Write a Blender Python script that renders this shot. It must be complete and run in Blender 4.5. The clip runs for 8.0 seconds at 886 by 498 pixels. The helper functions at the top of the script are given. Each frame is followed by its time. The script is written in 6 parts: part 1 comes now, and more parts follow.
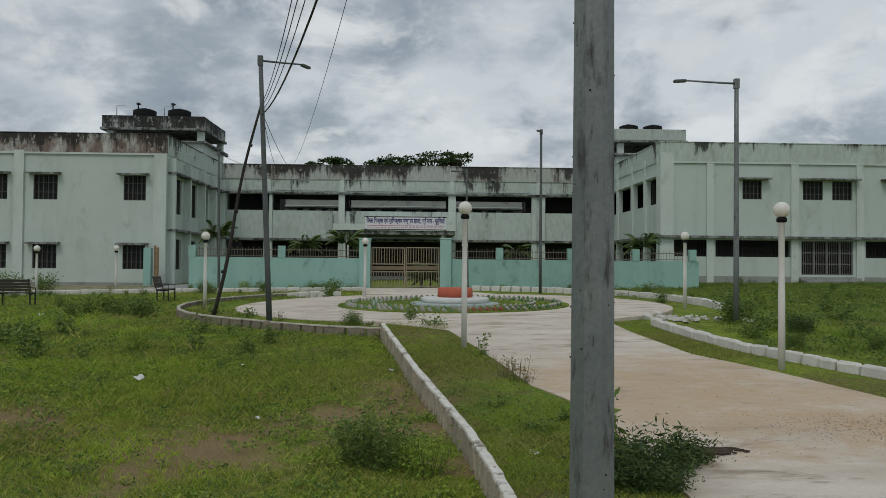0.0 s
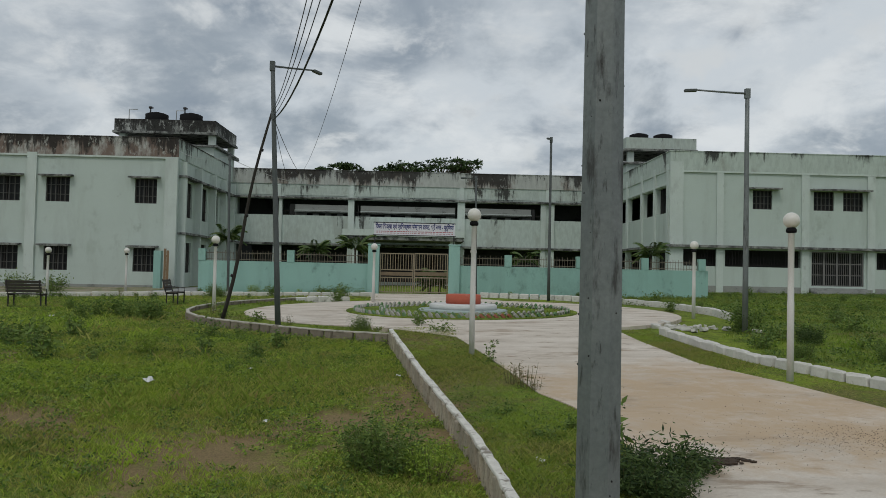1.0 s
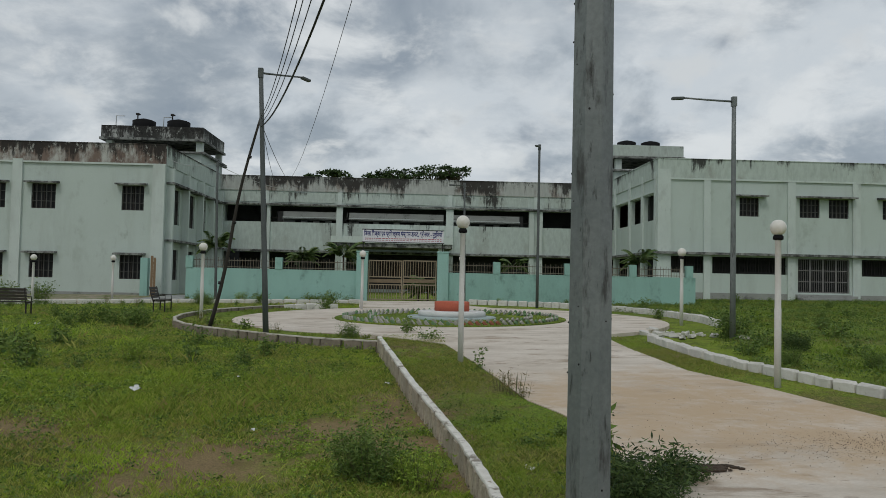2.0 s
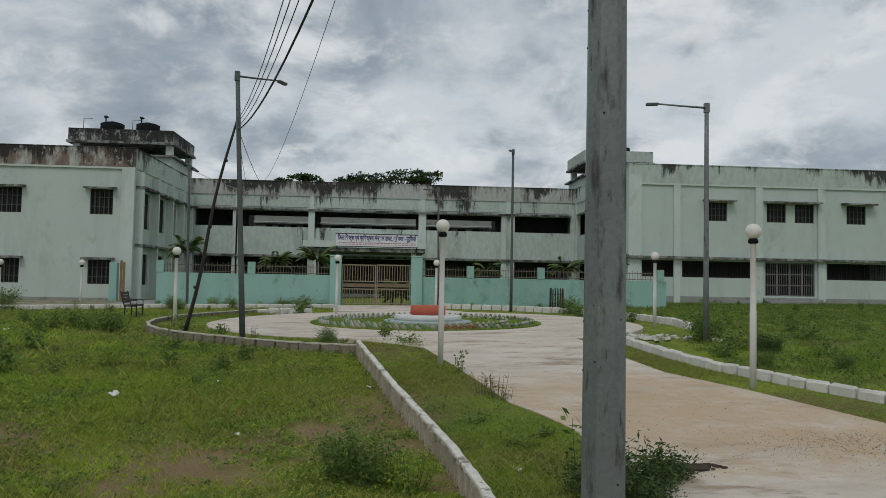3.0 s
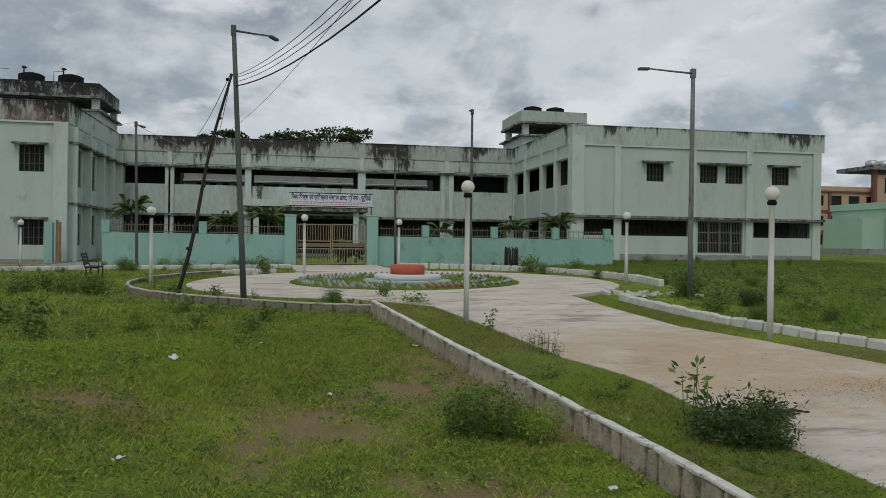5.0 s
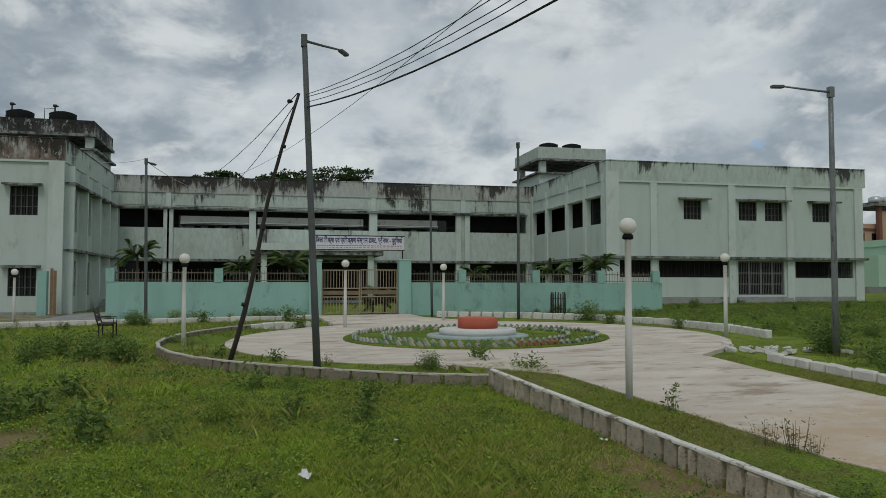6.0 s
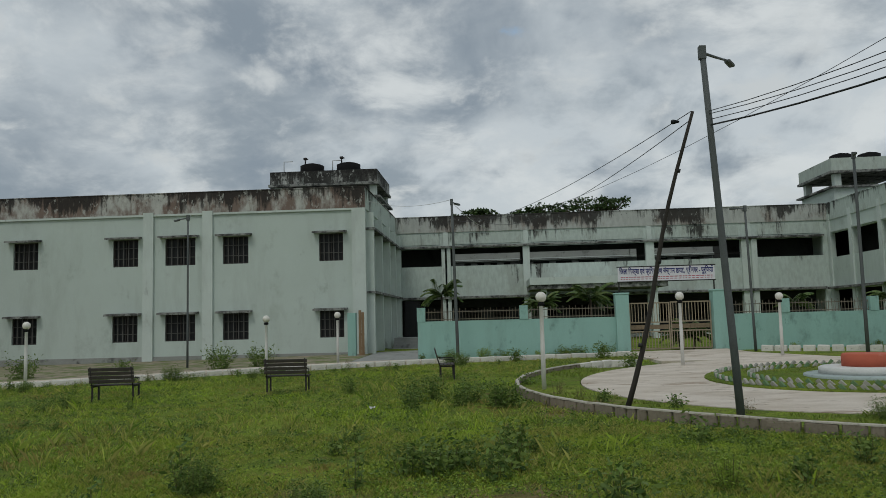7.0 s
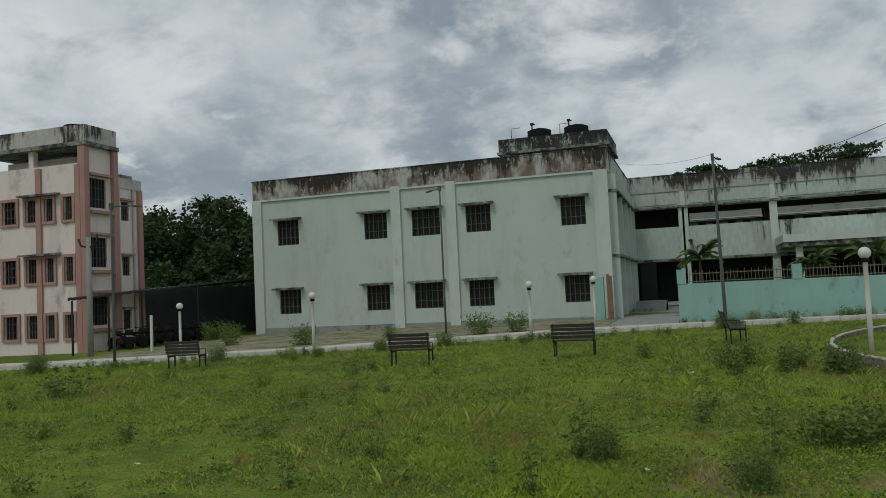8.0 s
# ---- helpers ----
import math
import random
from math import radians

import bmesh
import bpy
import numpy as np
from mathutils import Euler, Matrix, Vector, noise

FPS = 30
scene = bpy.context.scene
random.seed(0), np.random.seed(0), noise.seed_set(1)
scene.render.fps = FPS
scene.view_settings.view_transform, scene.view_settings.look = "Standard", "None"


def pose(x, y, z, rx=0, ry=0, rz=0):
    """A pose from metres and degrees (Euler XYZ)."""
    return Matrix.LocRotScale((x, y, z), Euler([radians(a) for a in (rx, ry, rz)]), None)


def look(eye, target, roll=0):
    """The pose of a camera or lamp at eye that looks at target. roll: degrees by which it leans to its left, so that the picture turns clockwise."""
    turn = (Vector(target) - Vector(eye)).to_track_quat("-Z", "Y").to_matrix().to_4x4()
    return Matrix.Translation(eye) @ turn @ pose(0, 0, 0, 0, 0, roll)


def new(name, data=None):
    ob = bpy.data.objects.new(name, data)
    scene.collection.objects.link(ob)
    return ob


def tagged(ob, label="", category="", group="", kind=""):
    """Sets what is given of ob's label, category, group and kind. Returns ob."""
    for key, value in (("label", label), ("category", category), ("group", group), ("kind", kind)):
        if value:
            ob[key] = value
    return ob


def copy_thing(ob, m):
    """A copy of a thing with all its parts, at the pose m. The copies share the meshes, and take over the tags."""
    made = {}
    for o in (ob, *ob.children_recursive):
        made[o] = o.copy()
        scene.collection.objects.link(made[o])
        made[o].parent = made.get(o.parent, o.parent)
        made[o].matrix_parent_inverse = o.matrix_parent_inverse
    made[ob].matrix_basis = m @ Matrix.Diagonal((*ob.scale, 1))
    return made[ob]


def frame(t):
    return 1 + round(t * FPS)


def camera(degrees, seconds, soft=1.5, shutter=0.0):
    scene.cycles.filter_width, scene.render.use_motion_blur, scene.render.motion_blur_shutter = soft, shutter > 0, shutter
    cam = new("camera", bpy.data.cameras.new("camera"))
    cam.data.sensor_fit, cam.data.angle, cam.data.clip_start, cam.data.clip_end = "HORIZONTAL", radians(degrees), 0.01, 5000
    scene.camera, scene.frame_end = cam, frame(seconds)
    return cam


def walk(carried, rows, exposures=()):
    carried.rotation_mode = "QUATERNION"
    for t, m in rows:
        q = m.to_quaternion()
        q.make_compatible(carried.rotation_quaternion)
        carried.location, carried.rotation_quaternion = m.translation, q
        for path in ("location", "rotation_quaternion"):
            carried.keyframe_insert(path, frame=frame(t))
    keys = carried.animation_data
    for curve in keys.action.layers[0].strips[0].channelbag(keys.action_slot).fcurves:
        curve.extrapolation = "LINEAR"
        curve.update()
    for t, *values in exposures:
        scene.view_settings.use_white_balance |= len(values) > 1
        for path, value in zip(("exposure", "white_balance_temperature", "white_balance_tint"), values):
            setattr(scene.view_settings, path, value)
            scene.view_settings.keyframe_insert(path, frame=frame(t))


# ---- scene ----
cam = camera(58.86, 8.0, soft=0.8)
# seconds, x, y, z, yaw, pitch, roll
ROWS = [
    (0.0, 1.793, 0.690, 1.265, -2.02, 1.23, -0.53),
    (0.5, 1.802, 0.680, 1.254, -1.37, 1.51, -0.55),
    (1.0, 1.787, 0.651, 1.264, -1.41, 1.69, -1.24),
    (1.5, 1.792, 0.670, 1.277, -1.57, 1.92, -1.22),
    (3.0, 1.584, 0.619, 1.247, -4.44, 2.59, -1.06),
    (3.5, 1.313, 0.597, 1.264, -6.06, 2.50, -1.00),
    (4.0, 0.848, 0.661, 1.217, -10.19, 0.53, -1.77),
    (4.5, 0.107, 0.674, 1.247, -12.22, -0.06, -1.81),
    (5.0, -0.749, 0.697, 1.243, -11.11, -0.33, -0.79),
    (5.2, -1.299, 0.669, 1.240, -9.54, 0.06, -0.64),
    (6.3, -3.400, 6.100, 1.520, -13.50, 3.10, 0.05),
    (6.5, -3.933, 6.540, 1.566, -9.94, 2.85, -0.04),
    (6.7, -4.762, 6.819, 1.701, -1.20, 2.66, -0.29),
    (7.0, -6.064, 6.183, 1.625, 3.59, 5.21, 1.48),
    (7.5, -7.335, 6.124, 1.728, 9.38, 5.12, 2.48),
    (7.7, -7.750, 6.100, 1.700, 14.10, 4.80, 2.72),
    (8.0, -8.474, 6.079, 1.677, 17.92, 3.23, 2.70),
]
walk(cam, [(t, pose(x, y, z, 90 + pitch, roll, yaw)) for t, x, y, z, yaw, pitch, roll in ROWS],
     exposures=[(0.0, -0.29, 6500, 8), (5.2, -0.29, 6500, 8), (6.3, -0.40, 6500, 6), (8.0, -0.40, 6500, 6)])


# ---- light ----
world = bpy.data.worlds.new("world")
scene.world = world
world.use_nodes = True
SUN_UP, SUN_ROUND = radians(52), radians(200)


def build_world():
    nt = world.node_tree
    nt.nodes.clear()
    N, L = nt.nodes.new, nt.links.new
    out, bg = N("ShaderNodeOutputWorld"), N("ShaderNodeBackground")
    sky = N("ShaderNodeTexSky")
    sky.sky_type, sky.sun_disc = "NISHITA", False
    sky.sun_elevation, sky.sun_rotation = SUN_UP, SUN_ROUND
    sky.air_density, sky.dust_density = 1.0, 2.0
    dim = N("ShaderNodeMix")
    dim.data_type, dim.blend_type = "RGBA", "MULTIPLY"
    dim.inputs["Factor"].default_value = 1.0
    L(sky.outputs[0], dim.inputs["A"])
    dim.inputs["B"].default_value = (0.085, 0.085, 0.085, 1)
    co = N("ShaderNodeTexCoord")
    sep = N("ShaderNodeSeparateXYZ")
    L(co.outputs["Generated"], sep.inputs[0])
    up = N("ShaderNodeMath")
    up.operation = "MAXIMUM"
    L(sep.outputs["Z"], up.inputs[0])
    up.inputs[1].default_value = 0.0
    lift = N("ShaderNodeMath")
    lift.operation = "ADD"
    L(up.outputs[0], lift.inputs[0])
    lift.inputs[1].default_value = 0.42
    dx, dy = N("ShaderNodeMath"), N("ShaderNodeMath")
    dx.operation = dy.operation = "DIVIDE"
    L(sep.outputs["X"], dx.inputs[0])
    L(sep.outputs["Y"], dy.inputs[0])
    L(lift.outputs[0], dx.inputs[1])
    L(lift.outputs[0], dy.inputs[1])
    flat = N("ShaderNodeCombineXYZ")
    L(dx.outputs[0], flat.inputs[0])
    L(dy.outputs[0], flat.inputs[1])

    def cloud(scale, detail, rough, shift, lo, hi, warp=0.0):
        mp = N("ShaderNodeMapping")
        mp.inputs["Location"].default_value = (shift, shift * 0.7, 0)
        L(flat.outputs[0], mp.inputs[0])
        n = N("ShaderNodeTexNoise")
        n.inputs["Scale"].default_value, n.inputs["Detail"].default_value = scale, detail
        n.inputs["Roughness"].default_value, n.inputs["Distortion"].default_value = rough, warp
        L(mp.outputs[0], n.inputs["Vector"])
        r = N("ShaderNodeMapRange")
        r.interpolation_type = "SMOOTHSTEP"
        r.inputs["From Min"].default_value, r.inputs["From Max"].default_value = lo, hi
        L(n.outputs["Fac"], r.inputs["Value"])
        return r.outputs[0]

    def mix(fac, a, b):
        m = N("ShaderNodeMix")
        m.data_type = "RGBA"
        L(fac, m.inputs["Factor"])
        for k, v in (("A", a), ("B", b)):
            if isinstance(v, tuple):
                m.inputs[k].default_value = v
            else:
                L(v, m.inputs[k])
        return m.outputs["Result"]

    body = mix(cloud(1.5, 7, 0.55, 3.1, 0.38, 0.61, 0.35), (0.295, 0.345, 0.405, 1), (0.66, 0.705, 0.75, 1))
    body = mix(cloud(3.8, 9, 0.60, 8.4, 0.46, 0.66, 0.3), body, (0.80, 0.825, 0.845, 1))
    body = mix(cloud(2.6, 8, 0.57, 17.2, 0.51, 0.66, 0.3), body, (0.335, 0.385, 0.44, 1))
    body = mix(cloud(7.0, 6, 0.55, 41.0, 0.55, 0.70, 0.3), body, (0.70, 0.725, 0.745, 1))
    body = mix(cloud(9.0, 9, 0.62, 61.0, 0.42, 1.0, 0.2), body, (0.74, 0.765, 0.785, 1))
    body = mix(cloud(5.0, 8, 0.58, 73.0, 0.50, 0.85, 0.3), body, (0.27, 0.32, 0.385, 1))
    gap = cloud(3.4, 6, 0.5, 26.5, 0.66, 0.72)
    blue = mix(gap, body, (0.33, 0.50, 0.74, 1))
    both = N("ShaderNodeMix")
    both.data_type, both.blend_type = "RGBA", "ADD"
    both.inputs["Factor"].default_value = 0.12
    L(blue, both.inputs["A"])
    L(dim.outputs["Result"], both.inputs["B"])
    L(both.outputs["Result"], bg.inputs["Color"])
    bg.inputs["Strength"].default_value = 1.0
    L(bg.outputs[0], out.inputs[0])


build_world()
sun = new("sun", bpy.data.lights.new("sun", "SUN"))
sun.data.energy, sun.data.angle, sun.data.color = 0.85, radians(16), (1.0, 0.965, 0.91)
sun.matrix_world = look((0, 0, 30), Vector((0, 0, 30)) - Vector((math.sin(SUN_ROUND) * math.cos(SUN_UP), math.cos(SUN_ROUND) * math.cos(SUN_UP), math.sin(SUN_UP))))


# ---- materials ----
def lie(x, y):
    """Height of the ground: it rises a little to the back and to the right, and dips along the near drive."""
    dip = 0.5 * min(max((19.8 - y) / 10.8, 0), 1) * min(max((x + 5) / 4, 0), 1)
    return -0.5 + 0.012 * min(max(x, -60), 45) + 0.015 * min(max(y, 0), 50) - dip


def shader(name):
    m = bpy.data.materials.new(name)
    m.use_nodes = True
    return m, m.node_tree, m.node_tree.nodes["Principled BSDF"]


def surface(name, base, other=None, rough=0.8, metal=0.0, scale=6.0, fine=60.0, bump=0.15, amount=0.6, stretch=(1, 1, 1), stain=None, stain_scale=1.2,
            stain_at=(0.56, 0.66), stain_stretch=(1, 1, 1), per_piece=0.0, spec=0.35, drip=None, spots=(), spot=None):
    """A plain worn surface: two scales of noise between base and other, a stain with its own outline, fine relief."""
    m, nt, bsdf = shader(name)
    N, L = nt.nodes.new, nt.links.new
    other = other or tuple(c * 0.72 for c in base)
    co = N("ShaderNodeTexCoord")

    def tex(sc, detail, st, rough_=0.6):
        mp = N("ShaderNodeMapping")
        mp.inputs["Scale"].default_value = st
        L(co.outputs["Object"], mp.inputs[0])
        n = N("ShaderNodeTexNoise")
        n.inputs["Scale"].default_value, n.inputs["Detail"].default_value, n.inputs["Roughness"].default_value = sc, detail, rough_
        L(mp.outputs[0], n.inputs["Vector"])
        return n.outputs["Fac"]

    def ramp(v, lo, hi, top=1.0):
        r = N("ShaderNodeMapRange")
        r.inputs["From Min"].default_value, r.inputs["From Max"].default_value, r.inputs["To Max"].default_value = lo, hi, top
        L(v, r.inputs["Value"])
        return r.outputs[0]

    def mix(f, a, b, kind="MIX"):
        x = N("ShaderNodeMix")
        x.data_type, x.blend_type = "RGBA", kind
        if isinstance(f, float):
            x.inputs["Factor"].default_value = f
        else:
            L(f, x.inputs["Factor"])
        for k, v in (("A", a), ("B", b)):
            if isinstance(v, tuple):
                x.inputs[k].default_value = (*v[:3], 1)
            else:
                L(v, x.inputs[k])
        return x.outputs["Result"]

    big, small = tex(scale, 5, stretch), tex(fine, 3, stretch)
    col = mix(ramp(big, 0.35, 0.7, amount), base, other)
    col = mix(ramp(small, 0.3, 0.75, 0.35), col, tuple(c * 0.8 for c in other))
    if stain:
        for c, sc, (lo, hi) in ((stain, stain_scale, stain_at), (tuple(v * 0.8 for v in stain), stain_scale * 3.1, (stain_at[0] + 0.04, stain_at[1] + 0.05))):
            col = mix(ramp(tex(sc, 7, stain_stretch, 0.68), lo, hi, 0.92), col, c)
    if drip:
        d = ramp(tex(0.9, 6, (1.0, 1.0, 0.22), 0.7), 0.50, 0.80, 0.45)
        col = mix(d, col, drip)
        d = ramp(tex(0.8, 8, (1, 1, 0.7), 0.75), 0.57, 0.72, 0.40)
        col = mix(d, col, tuple(c * 0.8 for c in drip))
    wob = tex(1.3, 7, (1, 1, 1), 0.72) if spots else None
    for px, py, pr in spots:
        d = N("ShaderNodeVectorMath")
        d.operation = "DISTANCE"
        L(co.outputs["Object"], d.inputs[0])
        d.inputs[1].default_value = (px, py, lie(px, py))
        w = N("ShaderNodeMath")
        w.operation = "MULTIPLY_ADD"
        L(wob, w.inputs[0])
        w.inputs[1].default_value = 3.0 * pr
        L(d.outputs["Value"], w.inputs[2])
        col = mix(ramp(w.outputs[0], 2.6 * pr, 1.5 * pr, 0.8), col, spot)
    if per_piece:
        info = N("ShaderNodeObjectInfo")
        col = mix(ramp(info.outputs["Random"], 0.0, 1.0, per_piece), col, tuple(c * 0.5 for c in base))
    L(col, bsdf.inputs["Base Color"])
    bsdf.inputs["Metallic"].default_value = metal
    bsdf.inputs["Specular IOR Level"].default_value = spec
    L(ramp(small, 0.2, 0.8, 0.25), N("ShaderNodeMath").inputs[0])
    add = nt.nodes[-1]
    add.operation = "ADD"
    add.inputs[1].default_value = max(0.02, rough - 0.12)
    L(add.outputs[0], bsdf.inputs["Roughness"])
    if bump:
        b = N("ShaderNodeBump")
        b.inputs["Strength"].default_value, b.inputs["Distance"].default_value = bump, 0.02
        L(small, b.inputs["Height"])
        L(b.outputs[0], bsdf.inputs["Normal"])
    return m


def mouldy(name, pale, z0, z1, black_at, rust, rust_at):
    """Damp plaster: black mould runs down in ragged streaks from the top edge (z1), over rusty blotches and pale paint."""
    m, nt, bsdf = shader(name)
    N, L = nt.nodes.new, nt.links.new
    co = N("ShaderNodeTexCoord")

    def tex(sc, detail, st, rough, shift=0.0):
        mp = N("ShaderNodeMapping")
        mp.inputs["Scale"].default_value, mp.inputs["Location"].default_value = st, (shift, shift, 0)
        L(co.outputs["Object"], mp.inputs[0])
        n = N("ShaderNodeTexNoise")
        n.inputs["Scale"].default_value, n.inputs["Detail"].default_value, n.inputs["Roughness"].default_value = sc, detail, rough
        L(mp.outputs[0], n.inputs["Vector"])
        return n.outputs["Fac"]

    def ramp(v, lo, hi, a=0.0, b=1.0):
        r = N("ShaderNodeMapRange")
        for k, q in (("From Min", lo), ("From Max", hi), ("To Min", a), ("To Max", b)):
            r.inputs[k].default_value = q
        L(v, r.inputs["Value"])
        return r.outputs[0]

    def add(a, b, k):
        n = N("ShaderNodeMath")
        n.operation = "MULTIPLY_ADD"
        L(a, n.inputs[0])
        n.inputs[1].default_value = k
        L(b, n.inputs[2])
        return n.outputs[0]

    def mix(f, a, b):
        x = N("ShaderNodeMix")
        x.data_type = "RGBA"
        L(f, x.inputs["Factor"])
        for k, v in (("A", a), ("B", b)):
            if isinstance(v, tuple):
                x.inputs[k].default_value = (*v, 1)
            else:
                L(v, x.inputs[k])
        return x.outputs["Result"]

    sep = N("ShaderNodeSeparateXYZ")
    L(co.outputs["Object"], sep.inputs[0])
    top = ramp(sep.outputs["Z"], z0, z1, -0.12, 0.07)
    patch = tex(0.45, 5, (1, 1, 0.6), 0.6, 5.0)
    col = mix(ramp(tex(5, 6, (1, 1, 0.35), 0.7), 0.40, 0.70, 0.0, 0.6), pale, tuple(c * 0.62 for c in pale))
    col = mix(ramp(add(tex(1.3, 7, (1, 1, 0.5), 0.7, 9.0), patch, 0.8), rust_at + 0.35, rust_at + 0.50, 0.0, 0.85), col, rust)
    streak = add(tex(4.2, 6, (1, 1, 0.10), 0.72, 2.0), top, 0.62)
    streak = add(patch, streak, 0.90)
    col = mix(ramp(streak, black_at, black_at + 0.09, 0.0, 0.92), col, (0.030, 0.028, 0.026))
    spot = add(tex(6.5, 8, (1, 1, 0.7), 0.75, 17.0), top, 0.9)
    col = mix(ramp(spot, black_at - 0.19, black_at - 0.12, 0.0, 0.85), col, (0.024, 0.023, 0.022))
    col = mix(ramp(tex(3.4, 8, (1, 1, 0.6), 0.72, 31.0), 0.575, 0.625, 0.0, 0.75), col, tuple(c * 0.9 for c in pale))
    L(col, bsdf.inputs["Base Color"])
    bsdf.inputs["Roughness"].default_value, bsdf.inputs["Specular IOR Level"].default_value = 0.92, 0.25
    b = N("ShaderNodeBump")
    b.inputs["Strength"].default_value, b.inputs["Distance"].default_value = 0.3, 0.02
    L(spot, b.inputs["Height"])
    L(b.outputs[0], bsdf.inputs["Normal"])
    return m


def foliage(name, a, b, c, lush=None, dry=None):
    """Leaves: colour varies from leaf to leaf, with a little light through them; lush and dry: colours that take over in patches."""
    m, nt, bsdf = shader(name)
    N, L = nt.nodes.new, nt.links.new
    geo = N("ShaderNodeNewGeometry")
    r = N("ShaderNodeValToRGB")
    r.color_ramp.elements[0].color, r.color_ramp.elements[1].color = (*a, 1), (*b, 1)
    e = r.color_ramp.elements.new(0.8)
    e.color = (*c, 1)
    L(geo.outputs["Random Per Island"], r.inputs[0])
    col = r.outputs[0]
    for colour, size, lo, hi, shift in ((lush, 0.22, 0.47, 0.62, 3.0), (dry, 0.36, 0.54, 0.64, 9.0)):
        if colour is None:
            continue
        co, mp, n, q, x = N("ShaderNodeTexCoord"), N("ShaderNodeMapping"), N("ShaderNodeTexNoise"), N("ShaderNodeMapRange"), N("ShaderNodeMix")
        mp.inputs["Location"].default_value = (shift, shift, 0)
        L(co.outputs["Object"], mp.inputs[0])
        L(mp.outputs[0], n.inputs["Vector"])
        n.inputs["Scale"].default_value, n.inputs["Detail"].default_value, n.inputs["Roughness"].default_value = size, 6, 0.65
        q.inputs["From Min"].default_value, q.inputs["From Max"].default_value, q.inputs["To Max"].default_value = lo, hi, 0.75
        L(n.outputs["Fac"], q.inputs["Value"])
        x.data_type = "RGBA"
        L(q.outputs[0], x.inputs["Factor"])
        L(col, x.inputs["A"])
        x.inputs["B"].default_value = (*colour, 1)
        col = x.outputs["Result"]
    L(col, bsdf.inputs["Base Color"])
    bsdf.inputs["Roughness"].default_value, bsdf.inputs["Specular IOR Level"].default_value = 0.6, 0.25
    t = N("ShaderNodeBsdfTranslucent")
    L(col, t.inputs[0])
    mx = N("ShaderNodeMixShader")
    mx.inputs[0].default_value = 0.25
    L(bsdf.outputs[0], mx.inputs[1])
    L(t.outputs[0], mx.inputs[2])
    L(mx.outputs[0], nt.nodes["Material Output"].inputs[0])
    return m


def lawn_material(name, dry):
    """Green ground; dry: how far the yellow and brown patches spread."""
    m, nt, bsdf = shader(name)
    N, L = nt.nodes.new, nt.links.new
    co = N("ShaderNodeTexCoord")

    def tex(sc, detail=5, rough=0.6, shift=0):
        mp = N("ShaderNodeMapping")
        mp.inputs["Location"].default_value = (shift, shift, 0)
        L(co.outputs["Object"], mp.inputs[0])
        n = N("ShaderNodeTexNoise")
        n.inputs["Scale"].default_value, n.inputs["Detail"].default_value, n.inputs["Roughness"].default_value = sc, detail, rough
        L(mp.outputs[0], n.inputs["Vector"])
        return n.outputs["Fac"]

    def ramp(v, lo, hi, top=1.0):
        r = N("ShaderNodeMapRange")
        r.inputs["From Min"].default_value, r.inputs["From Max"].default_value, r.inputs["To Max"].default_value = lo, hi, top
        L(v, r.inputs["Value"])
        return r.outputs[0]

    def mix(f, a, b):
        x = N("ShaderNodeMix")
        x.data_type = "RGBA"
        L(f, x.inputs["Factor"])
        for k, v in (("A", a), ("B", b)):
            if isinstance(v, tuple):
                x.inputs[k].default_value = (*v, 1)
            else:
                L(v, x.inputs[k])
        return x.outputs["Result"]

    col = mix(ramp(tex(0.16, 4), 0.42, 0.60), (0.175, 0.280, 0.027), (0.300, 0.405, 0.041))
    col = mix(ramp(tex(1.1, 6, 0.65, 3), 0.47, 0.62, 0.85), col, (0.105, 0.175, 0.022))
    col = mix(ramp(tex(0.33, 6, 0.7, 9), 0.56 - dry, 0.66 - dry, 0.75), col, (0.235, 0.185, 0.075))
    col = mix(ramp(tex(0.5, 7, 0.7, 21), 0.63 - dry, 0.69 - dry, 0.9), col, (0.250, 0.165, 0.095))
    col = mix(ramp(tex(3.2, 7, 0.75, 5), 0.52, 0.66, 0.55), col, (0.310, 0.250, 0.100))
    col = mix(ramp(tex(22, 6, 0.85), 0.44, 0.58, 0.75), col, (0.038, 0.056, 0.012))
    col = mix(ramp(tex(70, 4, 0.8, 13), 0.54, 0.66, 0.6), col, (0.42, 0.46, 0.12))
    wob = tex(1.8, 8, 0.78, 31)
    for px, py, pr in ((-0.7, 9.6, 1.6), (0.8, 11.2, 1.2), (1.45, 12.9, 0.8), (0.8, 7.0, 1.0), (-8.35, 14.9, 1.1), (-5.8, 14.8, 1.3), (-3.0, 10.4, 1.1), (-4.4, 22.6, 1.0), (1.95, 10.4, 0.6), (1.75, 11.8, 0.6), (2.2, 9.0, 0.5), (1.5, 14.2, 0.6)):
        d = N("ShaderNodeVectorMath")
        d.operation = "DISTANCE"
        L(co.outputs["Object"], d.inputs[0])
        d.inputs[1].default_value = (px, py, lie(px, py))
        w = N("ShaderNodeMath")
        w.operation = "MULTIPLY_ADD"
        L(wob, w.inputs[0])
        w.inputs[1].default_value = 3.4 * pr
        L(d.outputs["Value"], w.inputs[2])
        r = N("ShaderNodeMapRange")
        r.inputs["From Min"].default_value, r.inputs["From Max"].default_value = 2.85 * pr, 2.1 * pr
        r.inputs["To Max"].default_value = 0.85
        L(w.outputs[0], r.inputs["Value"])
        col = mix(r.outputs[0], col, (0.290, 0.195, 0.115))
    col = mix(ramp(tex(45, 6, 0.8, 2), 0.46, 0.60, 0.55), col, (0.048, 0.046, 0.022))
    L(col, bsdf.inputs["Base Color"])
